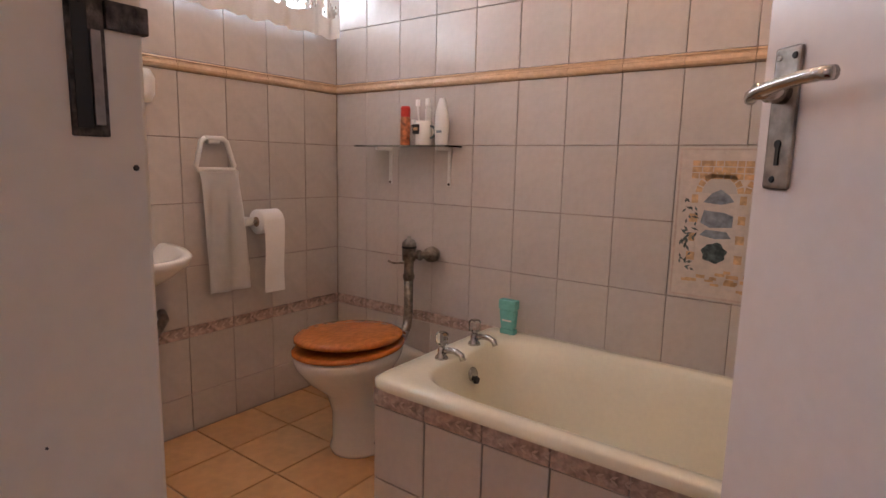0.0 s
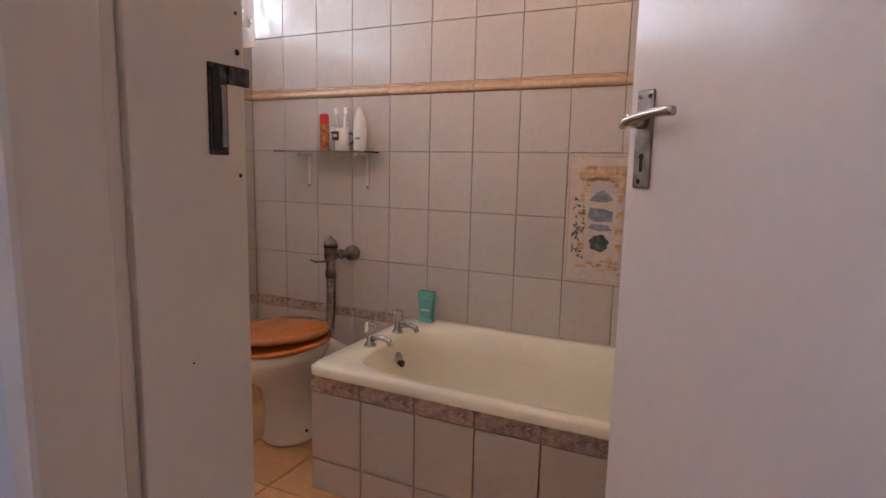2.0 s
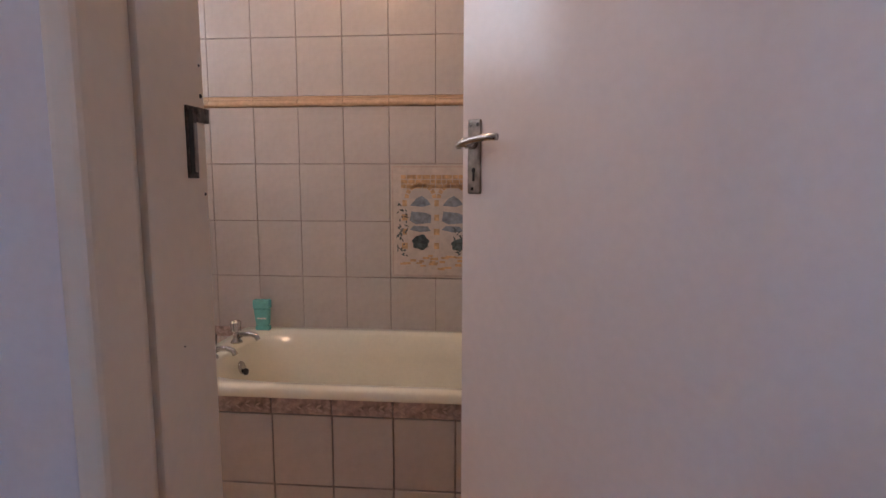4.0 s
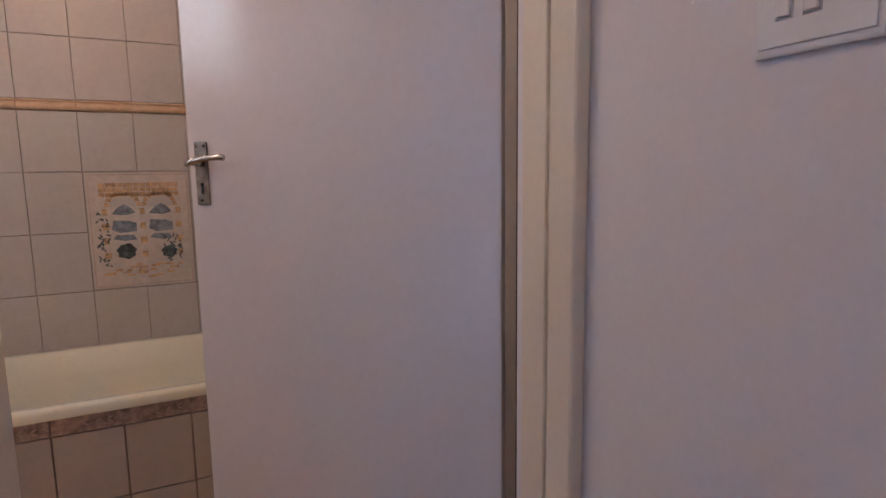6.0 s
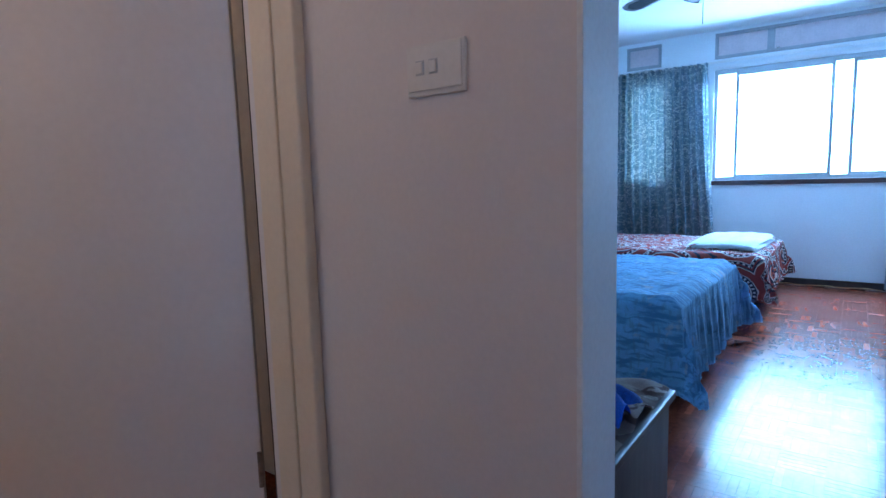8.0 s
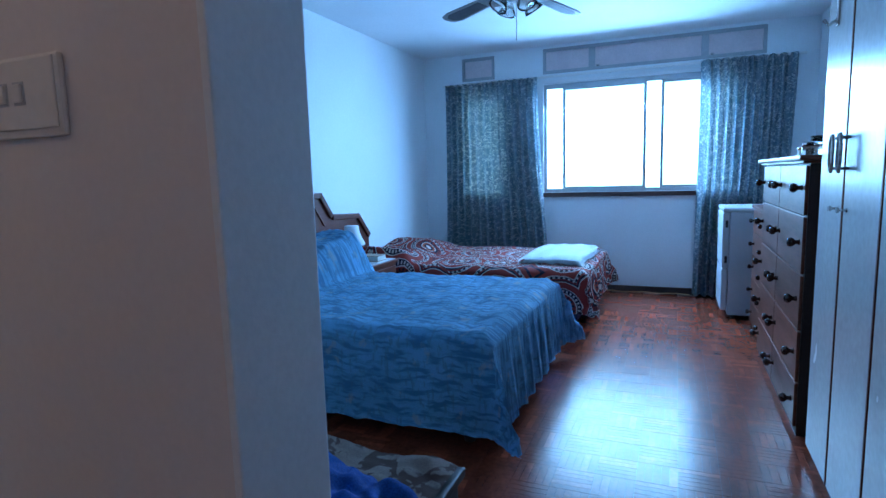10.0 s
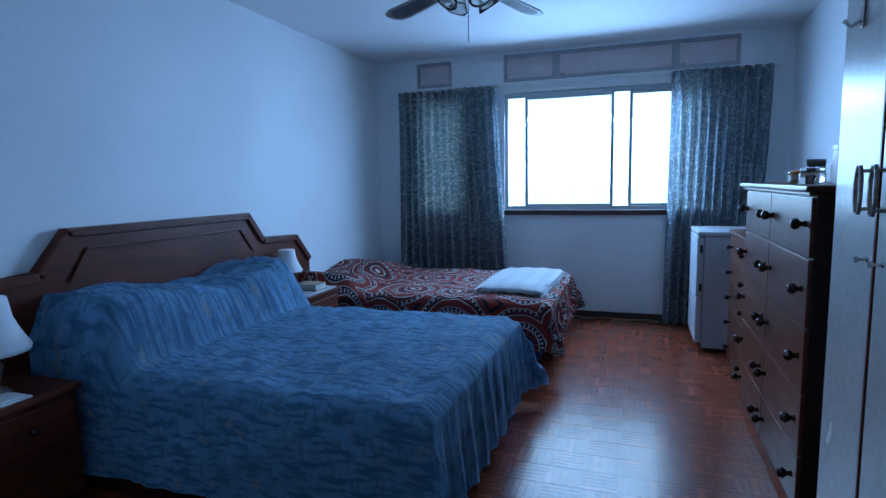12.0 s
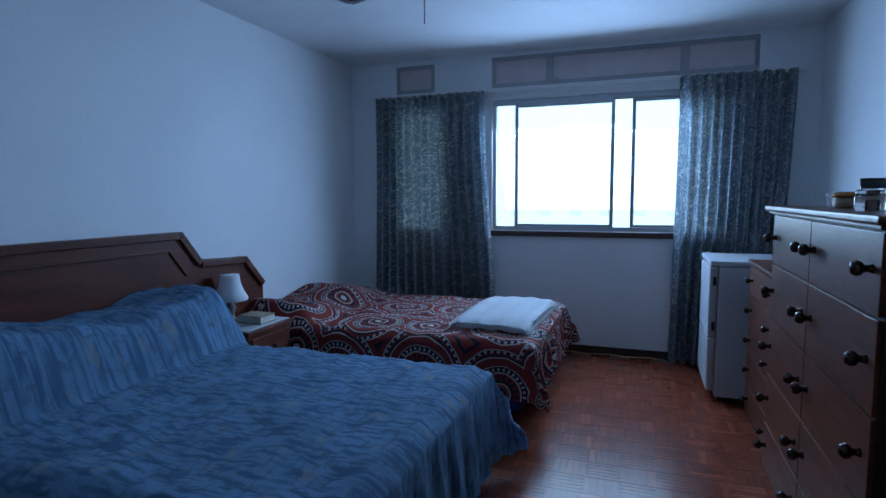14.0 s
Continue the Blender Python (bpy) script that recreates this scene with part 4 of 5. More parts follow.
def top_lights(name, y0, y1, z0, z1, cuts, label):
    v = thing(name, (RX1, (y0 + y1) / 2, z0), label, "window", kind="structure")
    bm = box(RX1 - 0.008, RX1 + 0.03, y0, y1, z0, z0 + 0.03, 0.003)
    box(RX1 - 0.008, RX1 + 0.03, y0, y1, z1 - 0.03, z1, 0.003, bm=bm)
    edges = [y0, *cuts, y1]
    for y in edges:
        a, b2 = (y, y + 0.028) if y == y0 else (y - 0.028, y) if y == y1 else (y - 0.03, y + 0.03)
        box(RX1 - 0.007, RX1 + 0.03, a, b2, z0 + 0.03, z1 - 0.03, 0.003, bm=bm)
    part("window_frame", bm, TOPFRAME, v)
    for a, b2 in zip(edges, edges[1:]):
        part("frosted_pane", box(RX1 + 0.01, RX1 + 0.018, a + 0.02, b2 - 0.02, z0 + 0.025, z1 - 0.025), VENT, v)
    for y in edges[1:-1]:
        part("catch", box(RX1 - 0.02, RX1 - 0.006, y - 0.07, y - 0.045, z0 + 0.03, z0 + 0.042, 0.002), CHROME, v)


top_lights("window_3", -1.80, 0.138, 2.15, 2.39, [-1.317, -0.333], "row of three frosted top lights above the window")
top_lights("window_4", 0.64, 0.99, 2.15, 2.38, [], "small frosted vent window high on the wall")


def curtain(y0, y1, b0, b1, z0, z1, folds, seed, label):
    random.seed(seed)
    ph = [random.uniform(0, 6.28) for _ in range(4)]

    def f(u, vv):
        k = vv ** 1.5
        y = (y0 + (y1 - y0) * u) * (1 - k) + (b0 + (b1 - b0) * u) * k
        fold = math.sin(u * folds * 6.283 + ph[0] + 0.8 * math.sin(u * 7 + ph[1])) * (0.030 + 0.018 * vv)
        pinch = 0.012 * math.sin(u * folds * 12.566) * max(0, 1 - vv * 14)
        sag = 0.006 * math.sin(u * folds * 6.283 + ph[2]) * vv
        return (RX1 - 0.085 + fold + pinch + 0.012 * math.sin(vv * 4 + ph[3] + u * 5), y, z1 - (z1 - z0) * vv + sag)

    return solo("curtain", sheet(150, 40, f, 0.003, uv=(1.6, 3.2)), CURT, label, "curtain", group="bedroom curtains")


curtain(1.15, 0.18, 1.17, 0.05, 0.03, 2.115, 13, 2, "long blue-grey brocade curtain gathered beside the window")
curtain(-1.285, -2.03, -1.265, -1.93, 0.015, 2.125, 10, 3, "long blue-grey brocade curtain hanging behind the fridge")
r = thing("curtain_rail", (RX1 - 0.06, -0.5, 2.12), "white curtain rail above the window", "curtain rail")
part("track", box(RX1 - 0.055, RX1 - 0.04, RY0 + 0.1, 1.2, 2.105, 2.125, 0.002), WHITEP, r)
for y in (-1.9, -0.5, 1.1):
    part("bracket", box(RX1 - 0.04, RX1, y - 0.01, y + 0.01, 2.106, 2.124, 0.002), WHITEP, r)


def spread(x0, x1, y0, y1, top, drop, bump, uvk, seed, folds, head_drop=False):
    """Cloth over a bed: flat on top, hanging at the foot and the sides."""
    ox, oy = drop, drop
    W, L = x1 - x0 + 2 * ox, y1 - y0 + oy
    rnd = Vector((seed * 3.1, seed * 1.7, 0))

    def f(u, vv):
        a, b2 = x0 - ox + W * u, y0 - oy + L * vv
        dx = x0 - a if a < x0 else a - x1 if a > x1 else 0.0
        sx = -1 if a < x0 else 1
        dy = max(0.0, y0 - b2)
        x, y = min(max(a, x0), x1), max(b2, y0)
        d = max(dx, dy)
        e = min(dx, dy)
        z = top - d + 0.012 * noise.noise(Vector((a * 5, b2 * 5, 0)) + rnd) + 0.018 * (0.5 - abs(noise.noise(Vector((a * 3, b2 * 13, 2)) + rnd))) + 0.005 * noise.noise(Vector((a * 9, b2 * 30, 5)) + rnd)
        if not d:
            z += bump(x, y)
        else:
            z += bump(x, y) * max(0, 1 - d / 0.10)
        edge = min(min(x - x0, x1 - x), y - y0)
        if edge < 0.05 and not d:
            z -= 0.025 * (1 - edge / 0.05) ** 2
        w = folds * min(1, d / 0.2)
        if dx:
            x += sx * (0.06 * dx + 0.02 + (0.35 if sx < 0 else 1.0) * w * (math.sin(b2 * 34 + seed) + 0.5 * math.sin(b2 * 71)) + 0.30 * e)
            z -= 0.025
        if dy:
            y -= 0.10 * dy + 0.02 + w * (math.sin(a * 38 + seed) + 0.5 * math.sin(a * 83)) + 0.30 * e
            z -= 0.0 if dx else 0.025
        return (x, y, max(z, 0.03))

    return sheet(110, 120, f, 0.004, uv=(W * uvk, L * uvk))


def big_bump(x, y):
    """The pillows under the bedspread."""
    if y < 0.88:
        return 0.0
    t = min(1, (y - 0.88) / 0.14)
    lump = 0.255 + 0.035 * math.sin((x - 2.3) * 5.2 + 0.6) + 0.012 * math.sin(x * 17 + y * 9)
    ends = min(1, max(0, (x - 2.28) / 0.10), max(0, (3.70 - x) / 0.12))
    return lump * math.sin(t * math.pi / 2) * max(0, ends) ** 0.5


bed = thing("double_bed", (2.98, 0.45, 0), "double bed with a dark wooden base", "bed")
part("base", box(2.36, 3.60, -0.34, 1.375, 0.16, 0.28, 0.02), DARKWOOD, bed)
part("mattress", box(2.335, 3.635, -0.385, 1.375, 0.28, 0.485, 0.04), SHADE, bed)
for x, y in ((2.42, -0.28), (3.54, -0.28), (2.42, 1.30), (3.54, 1.30)):
    part("leg", lathe([(0.025, 0), (0.03, 0.02), (0.03, 0.16)], (x, y, 0), 12), DARKWOOD, bed)
solo("bedspread", spread(2.31, 3.66, -0.41, 1.375, 0.515, 0.40, big_bump, 1.0, 1, 0.010), SPREAD, "blue bedspread with a faint leaf print, drawn over the pillows", "bedspread")


def headboard():
    y0, y1 = 1.372, RY1 - 0.002
    h = thing("headboard", (3.13, y1, 0), "dark mahogany headboard with stepped angled shoulders", "headboard")
    out = [(1.80, 0.02), (1.80, 0.70), (1.97, 0.886), (2.36, 0.902), (2.507, 1.082), (3.767, 1.078), (3.91, 0.902), (4.30, 0.886), (4.475, 0.70), (4.475, 0.02)]
    part("panel", prism(out, y0 + 0.02, y1, 0.004), MAHOG, h)
    rim = out[1:-1]
    bm = bmesh.new()
    for (xa, za), (xb, zb) in zip(rim, rim[1:]):
        d = Vector((xb - xa, 0, zb - za))
        ln = d.length
        b2 = box(-0.004, ln + 0.004, y0, y0 + 0.03, -0.042, 0.0, 0.006)
        join(bm, moved(b2, Matrix.Translation((xa, 0, za)) @ Matrix.Rotation(-math.atan2(d.z, d.x), 4, "Y")))
    part("edge_moulding", bm, MAHOG, h)
    bm = bmesh.new()
    inner = [(2.50, 0.84), (2.60, 0.985), (3.68, 0.982), (3.80, 0.83)]
    for (xa, za), (xb, zb) in zip(inner, inner[1:]):
        d = Vector((xb - xa, 0, zb - za))
        b2 = box(0, d.length, y0 + 0.008, y0 + 0.024, -0.012, 0.0, 0.004)
        join(bm, moved(b2, Matrix.Translation((xa, 0, za)) @ Matrix.Rotation(-math.atan2(d.z, d.x), 4, "Y")))
    part("inset_moulding", bm, MAHOG, h)


headboard()


def nightstand(x0, x1, y0, top, label):
    n = thing("nightstand", ((x0 + x1) / 2, 1.2, 0), label, "nightstand", "nightstands beside the bed")
    part("body", box(x0 + 0.015, x1 - 0.015, y0 + 0.02, 1.37, 0.06, top - 0.025, 0.004), MAHOG, n)
    part("top", box(x0, x1, y0, 1.371, top - 0.025, top, 0.006), MAHOG, n)
    part("plinth", box(x0 + 0.03, x1 - 0.03, y0 + 0.05, 1.36, 0, 0.06), DARKWOOD, n)
    dr = part("drawer", box(x0 + 0.04, x1 - 0.04, y0 + 0.006, y0 + 0.02, top - 0.19, top - 0.05, 0.004), MAHOG, n)
    part("knob", lathe([(0.006, 0), (0.006, 0.012), (0.014, 0.02), (0.010, 0.028)], ((x0 + x1) / 2, y0 + 0.006, top - 0.12), 14, "-y"), KNOB, dr, smooth=True)


nightstand(1.83, 2.25, 1.03, 0.50, "dark wooden nightstand holding a lamp and papers")
nightstand(3.80, 4.23, 0.98, 0.52, "dark wooden nightstand with a sheet of glass and books")


def table_lamp(at, s, label):
    l = thing("table_lamp", at, label, "lamp", "bedside lamps")
    part("foot", lathe([(0.05 * s, 0), (0.052 * s, 0.012 * s), (0.02 * s, 0.03 * s), (0.03 * s, 0.07 * s), (0.036 * s, 0.10 * s), (0.016 * s, 0.14 * s), (0.012 * s, 0.17 * s)], at, 20), STEEL, l, smooth=True)
    part("shade", lathe([(0.118 * s, 0.15 * s), (0.122 * s, 0.165 * s), (0.095 * s, 0.215 * s), (0.075 * s, 0.265 * s), (0.066 * s, 0.33 * s), (0.064 * s, 0.335 * s)], at, 32), SHADE, l, "pale bell-shaped cloth shade", smooth=True)


table_lamp((2.03, 1.20, 0.50), 1.1, "small table lamp with a pale bell-shaped shade")
table_lamp((4.03, 1.29, 0.52), 0.85, "small table lamp with a pale bell-shaped shade")
for i, (z, w2) in enumerate(((0.50, 0.17), (0.509, 0.15))):
    p = thing("paper", (1.99, 1.10, z), "folded white paper lying on the nightstand", "paper", "papers")
    part("sheet_of_paper", box(1.90, 1.90 + w2, 1.05 + 0.01 * i, 1.15, z + 0.0005, z + 0.008, 0.002), PAPER, p)
k = thing("book", (4.03, 1.15, 0.52), "thick paperback book lying on the nightstand", "book", "books on the nightstand")
part("pages", box(3.98, 4.11, 1.035, 1.195, 0.532, 0.566, 0.001), PAGES, k)
part("cover", box(3.977, 4.113, 1.03, 1.20, 0.5675, 0.572, 0.001), BOOK, k)
part("back_cover", box(3.977, 4.113, 1.03, 1.20, 0.5265, 0.531, 0.001), BOOK, k)
k = thing("table_glass", (4.05, 1.10, 0.52), "sheet of glass lying on the nightstand top", "glass sheet")
part("glass_plate", box(3.82, 4.21, 1.0, 1.27, 0.5205, 0.5255, 0.001), FRIDGE, k)


def bump2(x, y):
    if y < 0.90:
        return 0.0
    t = min(1, (y - 0.90) / 0.2)
    return 0.12 * math.sin(t * math.pi / 2) * (0.75 + 0.25 * math.sin(x * 9)) * min(1, max(0, (x - 4.27) / 0.08), max(0, (5.5 - x) / 0.08))


b2d = thing("single_bed", (4.9, 0.4, 0), "low bed with a blue base beside the window", "bed")
part("base", box(4.34, 5.44, -0.44, 1.40, 0.05, 0.26, 0.02), BLUEBASE, b2d)
part("mattress", box(4.30, 5.50, -0.48, 1.41, 0.26, 0.445, 0.04), SHADE, b2d)
for x, y in ((4.42, -0.36), (5.36, -0.36), (4.42, 1.3), (5.36, 1.3)):
    part("leg", lathe([(0.02, 0), (0.022, 0.05)], (x, y, 0), 10), DARKWOOD, b2d)
solo("bed_cover", spread(4.27, 5.53, -0.50, 1.415, 0.465, 0.30, bump2, 1.0, 4, 0.014), RINGS, "rust red cotton cover printed with dark and cream rings", "bed cover")


def folded(u, vv):
    return (4.44 + 0.92 * u + 0.06 * (vv - 0.5), -0.47 + 0.50 * vv - 0.03 * (u - 0.5), 0.535 + 0.006 * math.sin(u * 7 + vv * 4) + 0.004 * math.sin(vv * 23) - 0.02 * (abs(u - 0.5) * 2) ** 8 - 0.02 * (abs(vv - 0.5) * 2) ** 8)


tw = thing("folded_towel", (4.95, -0.23, 0.48), "pale folded blanket lying on the foot of the bed", "blanket")
part("top_fold", sheet(24, 16, folded, 0.03), SHADE, tw)
part("under_fold", moved(sheet(24, 16, folded, 0.03), Matrix.Translation((0.01, -0.008, -0.034))), SHADE, tw)


# drawers
def knob(x, y, z, parent, s=1.0):
    part("knob", lathe([(0.013 * s, 0), (0.010 * s, 0.006 * s), (0.009 * s, 0.016 * s), (0.019 * s, 0.026 * s), (0.021 * s, 0.036 * s), (0.015 * s, 0.046 * s), (0.006 * s, 0.049 * s)], (x, y, z), 14, "y"), KNOB, parent, smooth=True)


def dresser():
    x0, x1, yf, yb2, top = 2.925, 4.135, -1.605, -2.08, 1.222
    d = thing("chest_of_drawers", ((x0 + x1) / 2, -1.85, 0), "tall dark wooden chest with ten drawers and turned knobs", "chest of drawers")
    part("body", box(x0, x1, yb2, yf - 0.014, 0.0, top - 0.035, 0.003), DARKWOOD, d)
    part("top", box(x0 - 0.06, x1 + 0.02, yb2, yf + 0.035, top - 0.022, top, 0.007), DRAWER, d)
    part("cornice", box(x0 - 0.03, x1 + 0.01, yb2, yf + 0.018, top - 0.035, top - 0.0225, 0.004), DRAWER, d)
    zs = [1.183, 0.967, 0.715, 0.470, 0.240, 0.035]
    for z1, z0 in zip(zs, zs[1:]):
        for a, b3 in ((x0 + 0.006, 3.546), (3.552, x1 - 0.006)):
            dr = part("drawer", box(a, b3, yf - 0.0135, yf, z0 + 0.004, z1 - 0.004, 0.003), DRAWER, d)
            w2 = b3 - a
            for k2 in (0.09, 0.91):
                knob(a + w2 * (k2 if k2 < 0.5 else k2), yf, (z0 + z1) / 2 + 0.01, dr)


dresser()


def low_chest():
    x0, x1, yf, yb2, top = 4.19, 4.86, -1.64, -2.08, 0.905
    d = thing("low_chest_of_drawers", ((x0 + x1) / 2, -1.85, 0), "lower dark wooden chest of drawers beside the fridge", "chest of drawers")
    part("body", box(x0, x1, yb2, yf - 0.014, 0, top - 0.02, 0.003), DARKWOOD, d)
    part("top", box(x0 - 0.012, x1 + 0.012, yb2, yf + 0.012, top - 0.02, top, 0.005), DRAWER, d)
    for i in range(5):
        z0 = 0.04 + i * 0.168
        dr = part("drawer", box(x0 + 0.006, x1 - 0.006, yf - 0.0135, yf, z0, z0 + 0.160, 0.003), DRAWER, d)
        for x in (x0 + 0.10, x1 - 0.10):
            knob(x, yf, z0 + 0.085, dr, 0.8)


low_chest()


def fridge():
    x0, x1, y0, y1, h = 5.03, 5.56, -1.99, -1.50, 0.872
    f = thing("fridge", ((x0 + x1) / 2, (y0 + y1) / 2, 0), "small white under-counter fridge with a worktop lid", "fridge")
    part("cabinet", box(x0, x1, y0, y1, 0.025, h - 0.035, 0.008), FRIDGE, f)
    part("worktop", box(x0 - 0.008, x1 + 0.008, y0, y1 + 0.05, h - 0.034, h, 0.012), FRIDGE, f)
    part("door", box(x0 + 0.004, x1 - 0.004, y1 + 0.004, y1 + 0.05, 0.40, h - 0.04, 0.010), FRIDGE, f)
    part("lower_door", box(x0 + 0.004, x1 - 0.004, y1 + 0.004, y1 + 0.05, 0.06, 0.392, 0.010), FRIDGE, f)
    for z in (0.44, 0.72):
        part("hinge", box(x0 - 0.002, x0 + 0.004, y1 + 0.012, y1 + 0.03, z, z + 0.055, 0.001), BLACK, f)
    for x in (x0 + 0.04, x1 - 0.04):
        for y in (y0 + 0.04, y1 - 0.04):
            part("foot", lathe([(0.018, 0), (0.015, 0.026)], (x, y, 0), 10), BLACK, f)


fridge()


def wardrobe():
    x0, x1, yf, yb2, h = 1.66, 2.76, -1.62, RY0 + 0.002, 2.12
    w = thing("wardrobe", ((x0 + x1) / 2, -1.9, 0), "tall grey laminate wardrobe with dark wooden edges", "wardrobe")
    part("carcass", box(x0 + 0.012, x1 - 0.012, yb2, yf - 0.022, 0.0, h, 0.003), DARKWOOD, w)
    for a, b3, hs, n in ((2.425, 2.745, -1, 0), (2.04, 2.405, 1, 1), (1.675, 2.022, -1, 2)):
        dr = part("door", box(a, b3, yf - 0.0215, yf, 0.05, h - 0.02, 0.003), WARD, w)
        part("edge_strip", box(a - 0.013, a - 0.001, yf - 0.0215, yf + 0.002, 0.05, h - 0.02, 0.002), MAHOG, w)
        hx = a + 0.04 if hs < 0 else b3 - 0.04
        loop = [(hx + 0.020 * math.cos(t), yf + 0.03, 1.215 + 0.062 * math.copysign(min(1, abs(math.sin(t)) * 1.25), math.sin(t))) for t in (2 * math.pi * (i + 0.5) / 8 for i in range(9))]
        hd = part("handle", tube(loop, 0.0055, 8), STEEL, dr, "octagonal metal pull handle")
        for z in (1.165, 1.265):
            part("handle_stud", lathe([(0.005, 0), (0.005, 0.03)], (hx, yf, z), 8, "y"), STEEL, dr)
        part("key", lathe([(0.008, 0), (0.004, 0.004), (0.004, 0.02), (0.009, 0.022), (0.009, 0.03)], (hx - 0.005, yf, 1.03), 10, "y"), CHROME, dr)
    part("cornice", box(x0, x1, yb2, yf + 0.01, h, h + 0.04, 0.006), DARKWOOD, w)


wardrobe()
hk = thing("door_hook", (2.62, -1.62, 1.75), "chrome hook clipped on the wardrobe door", "hook")
part("strap", box(2.59, 2.61, -1.6195, -1.612, 1.66, 1.80, 0.002), CHROME, hk)
part("prong", tube([(2.60, -1.614, 1.68), (2.605, -1.59, 1.665), (2.61, -1.575, 1.685)], 0.006, 8), CHROME, hk)

# things on the chest
T = 1.2225
c = thing("wicker_basket", (3.86, -1.78, T), "small pale wicker basket on the chest", "basket")
part("bottom", lathe([(0.04, 0), (0.042, 0.004)], (3.86, -1.78, T), 16), SHADE, c)
for i in range(4):
    part("hoop", tube(arc((3.86, -1.78, T + 0.012 + i * 0.013), 0.042 + i * 0.004, 0, 360, 20, "xy"), 0.004, 6), SHADE, c)
for i in range(14):
    a = 2 * math.pi * i / 14
    part("stake", tube([(3.86 + 0.041 * math.cos(a), -1.78 + 0.041 * math.sin(a), T), (3.86 + 0.056 * math.cos(a), -1.78 + 0.056 * math.sin(a), T + 0.055)], 0.003, 5), SHADE, c)
c = thing("wooden_box", (3.66, -1.76, T), "small round brown wooden box with a lid", "box")
part("box_body", lathe([(0.06, 0), (0.065, 0.006), (0.065, 0.034), (0.06, 0.038)], (3.66, -1.76, T), 24), BOOK, c, smooth=True)
part("lid", lathe([(0.068, 0.0385), (0.068, 0.05), (0.05, 0.058)], (3.66, -1.76, T), 24), PINE, c, smooth=True)
c = thing("hairbrush", (3.70, -1.90, T), "dark brush lying on a small pot", "brush")
part("pot", lathe([(0.03, 0), (0.034, 0.06), (0.03, 0.065)], (3.70, -1.90, T), 16), BOOK, c, smooth=True)
part("brush_bar", tube([(3.60, -1.90, T + 0.07), (3.80, -1.90, T + 0.072)], 0.007, 8), BLACK, c)
part("brush_knob", box(3.735, 3.76, -1.91, -1.89, T + 0.078, T + 0.105, 0.004), BLACK, c)
c = thing("drinking_glass", (3.47, -1.75, T), "clear plastic tumbler on the chest", "glass")
part("tumbler", lathe([(0.026, 0), (0.032, 0.004), (0.036, 0.10), (0.034, 0.10), (0.03, 0.008)], (3.47, -1.75, T), 20), ACRYLIC, c, smooth=True)
c = thing("purple_carton", (3.30, -1.80, T), "purple and white carton on the chest", "carton")
part("carton_body", box(3.27, 3.34, -1.84, -1.77, T, T + 0.13, 0.003), PURPLE, c)
part("carton_lid", box(3.268, 3.342, -1.842, -1.768, T + 0.1305, T + 0.15, 0.003), WHITEP, c)
c = thing("glass_jar", (3.28, -1.69, T), "low clear glass jar with a lid", "jar")
part("jar_body", lathe([(0.04, 0), (0.046, 0.006), (0.046, 0.04), (0.04, 0.045)], (3.28, -1.69, T), 20), ACRYLIC, c, smooth=True)
part("lid", lathe([(0.043, 0.0455), (0.043, 0.06), (0.03, 0.066)], (3.28, -1.69, T), 20), ACRYLIC, c, smooth=True)
c = thing("spray_bottle", (3.16, -1.82, T), "tall pale bottle on the chest", "bottle")
part("bottle_body", lathe([(0.028, 0), (0.03, 0.005), (0.03, 0.12), (0.012, 0.15), (0.012, 0.17)], (3.16, -1.82, T), 18), SHADE, c, smooth=True)
part("cap", lathe([(0.014, 0.1705), (0.014, 0.20)], (3.16, -1.82, T), 14), WHITEP, c)


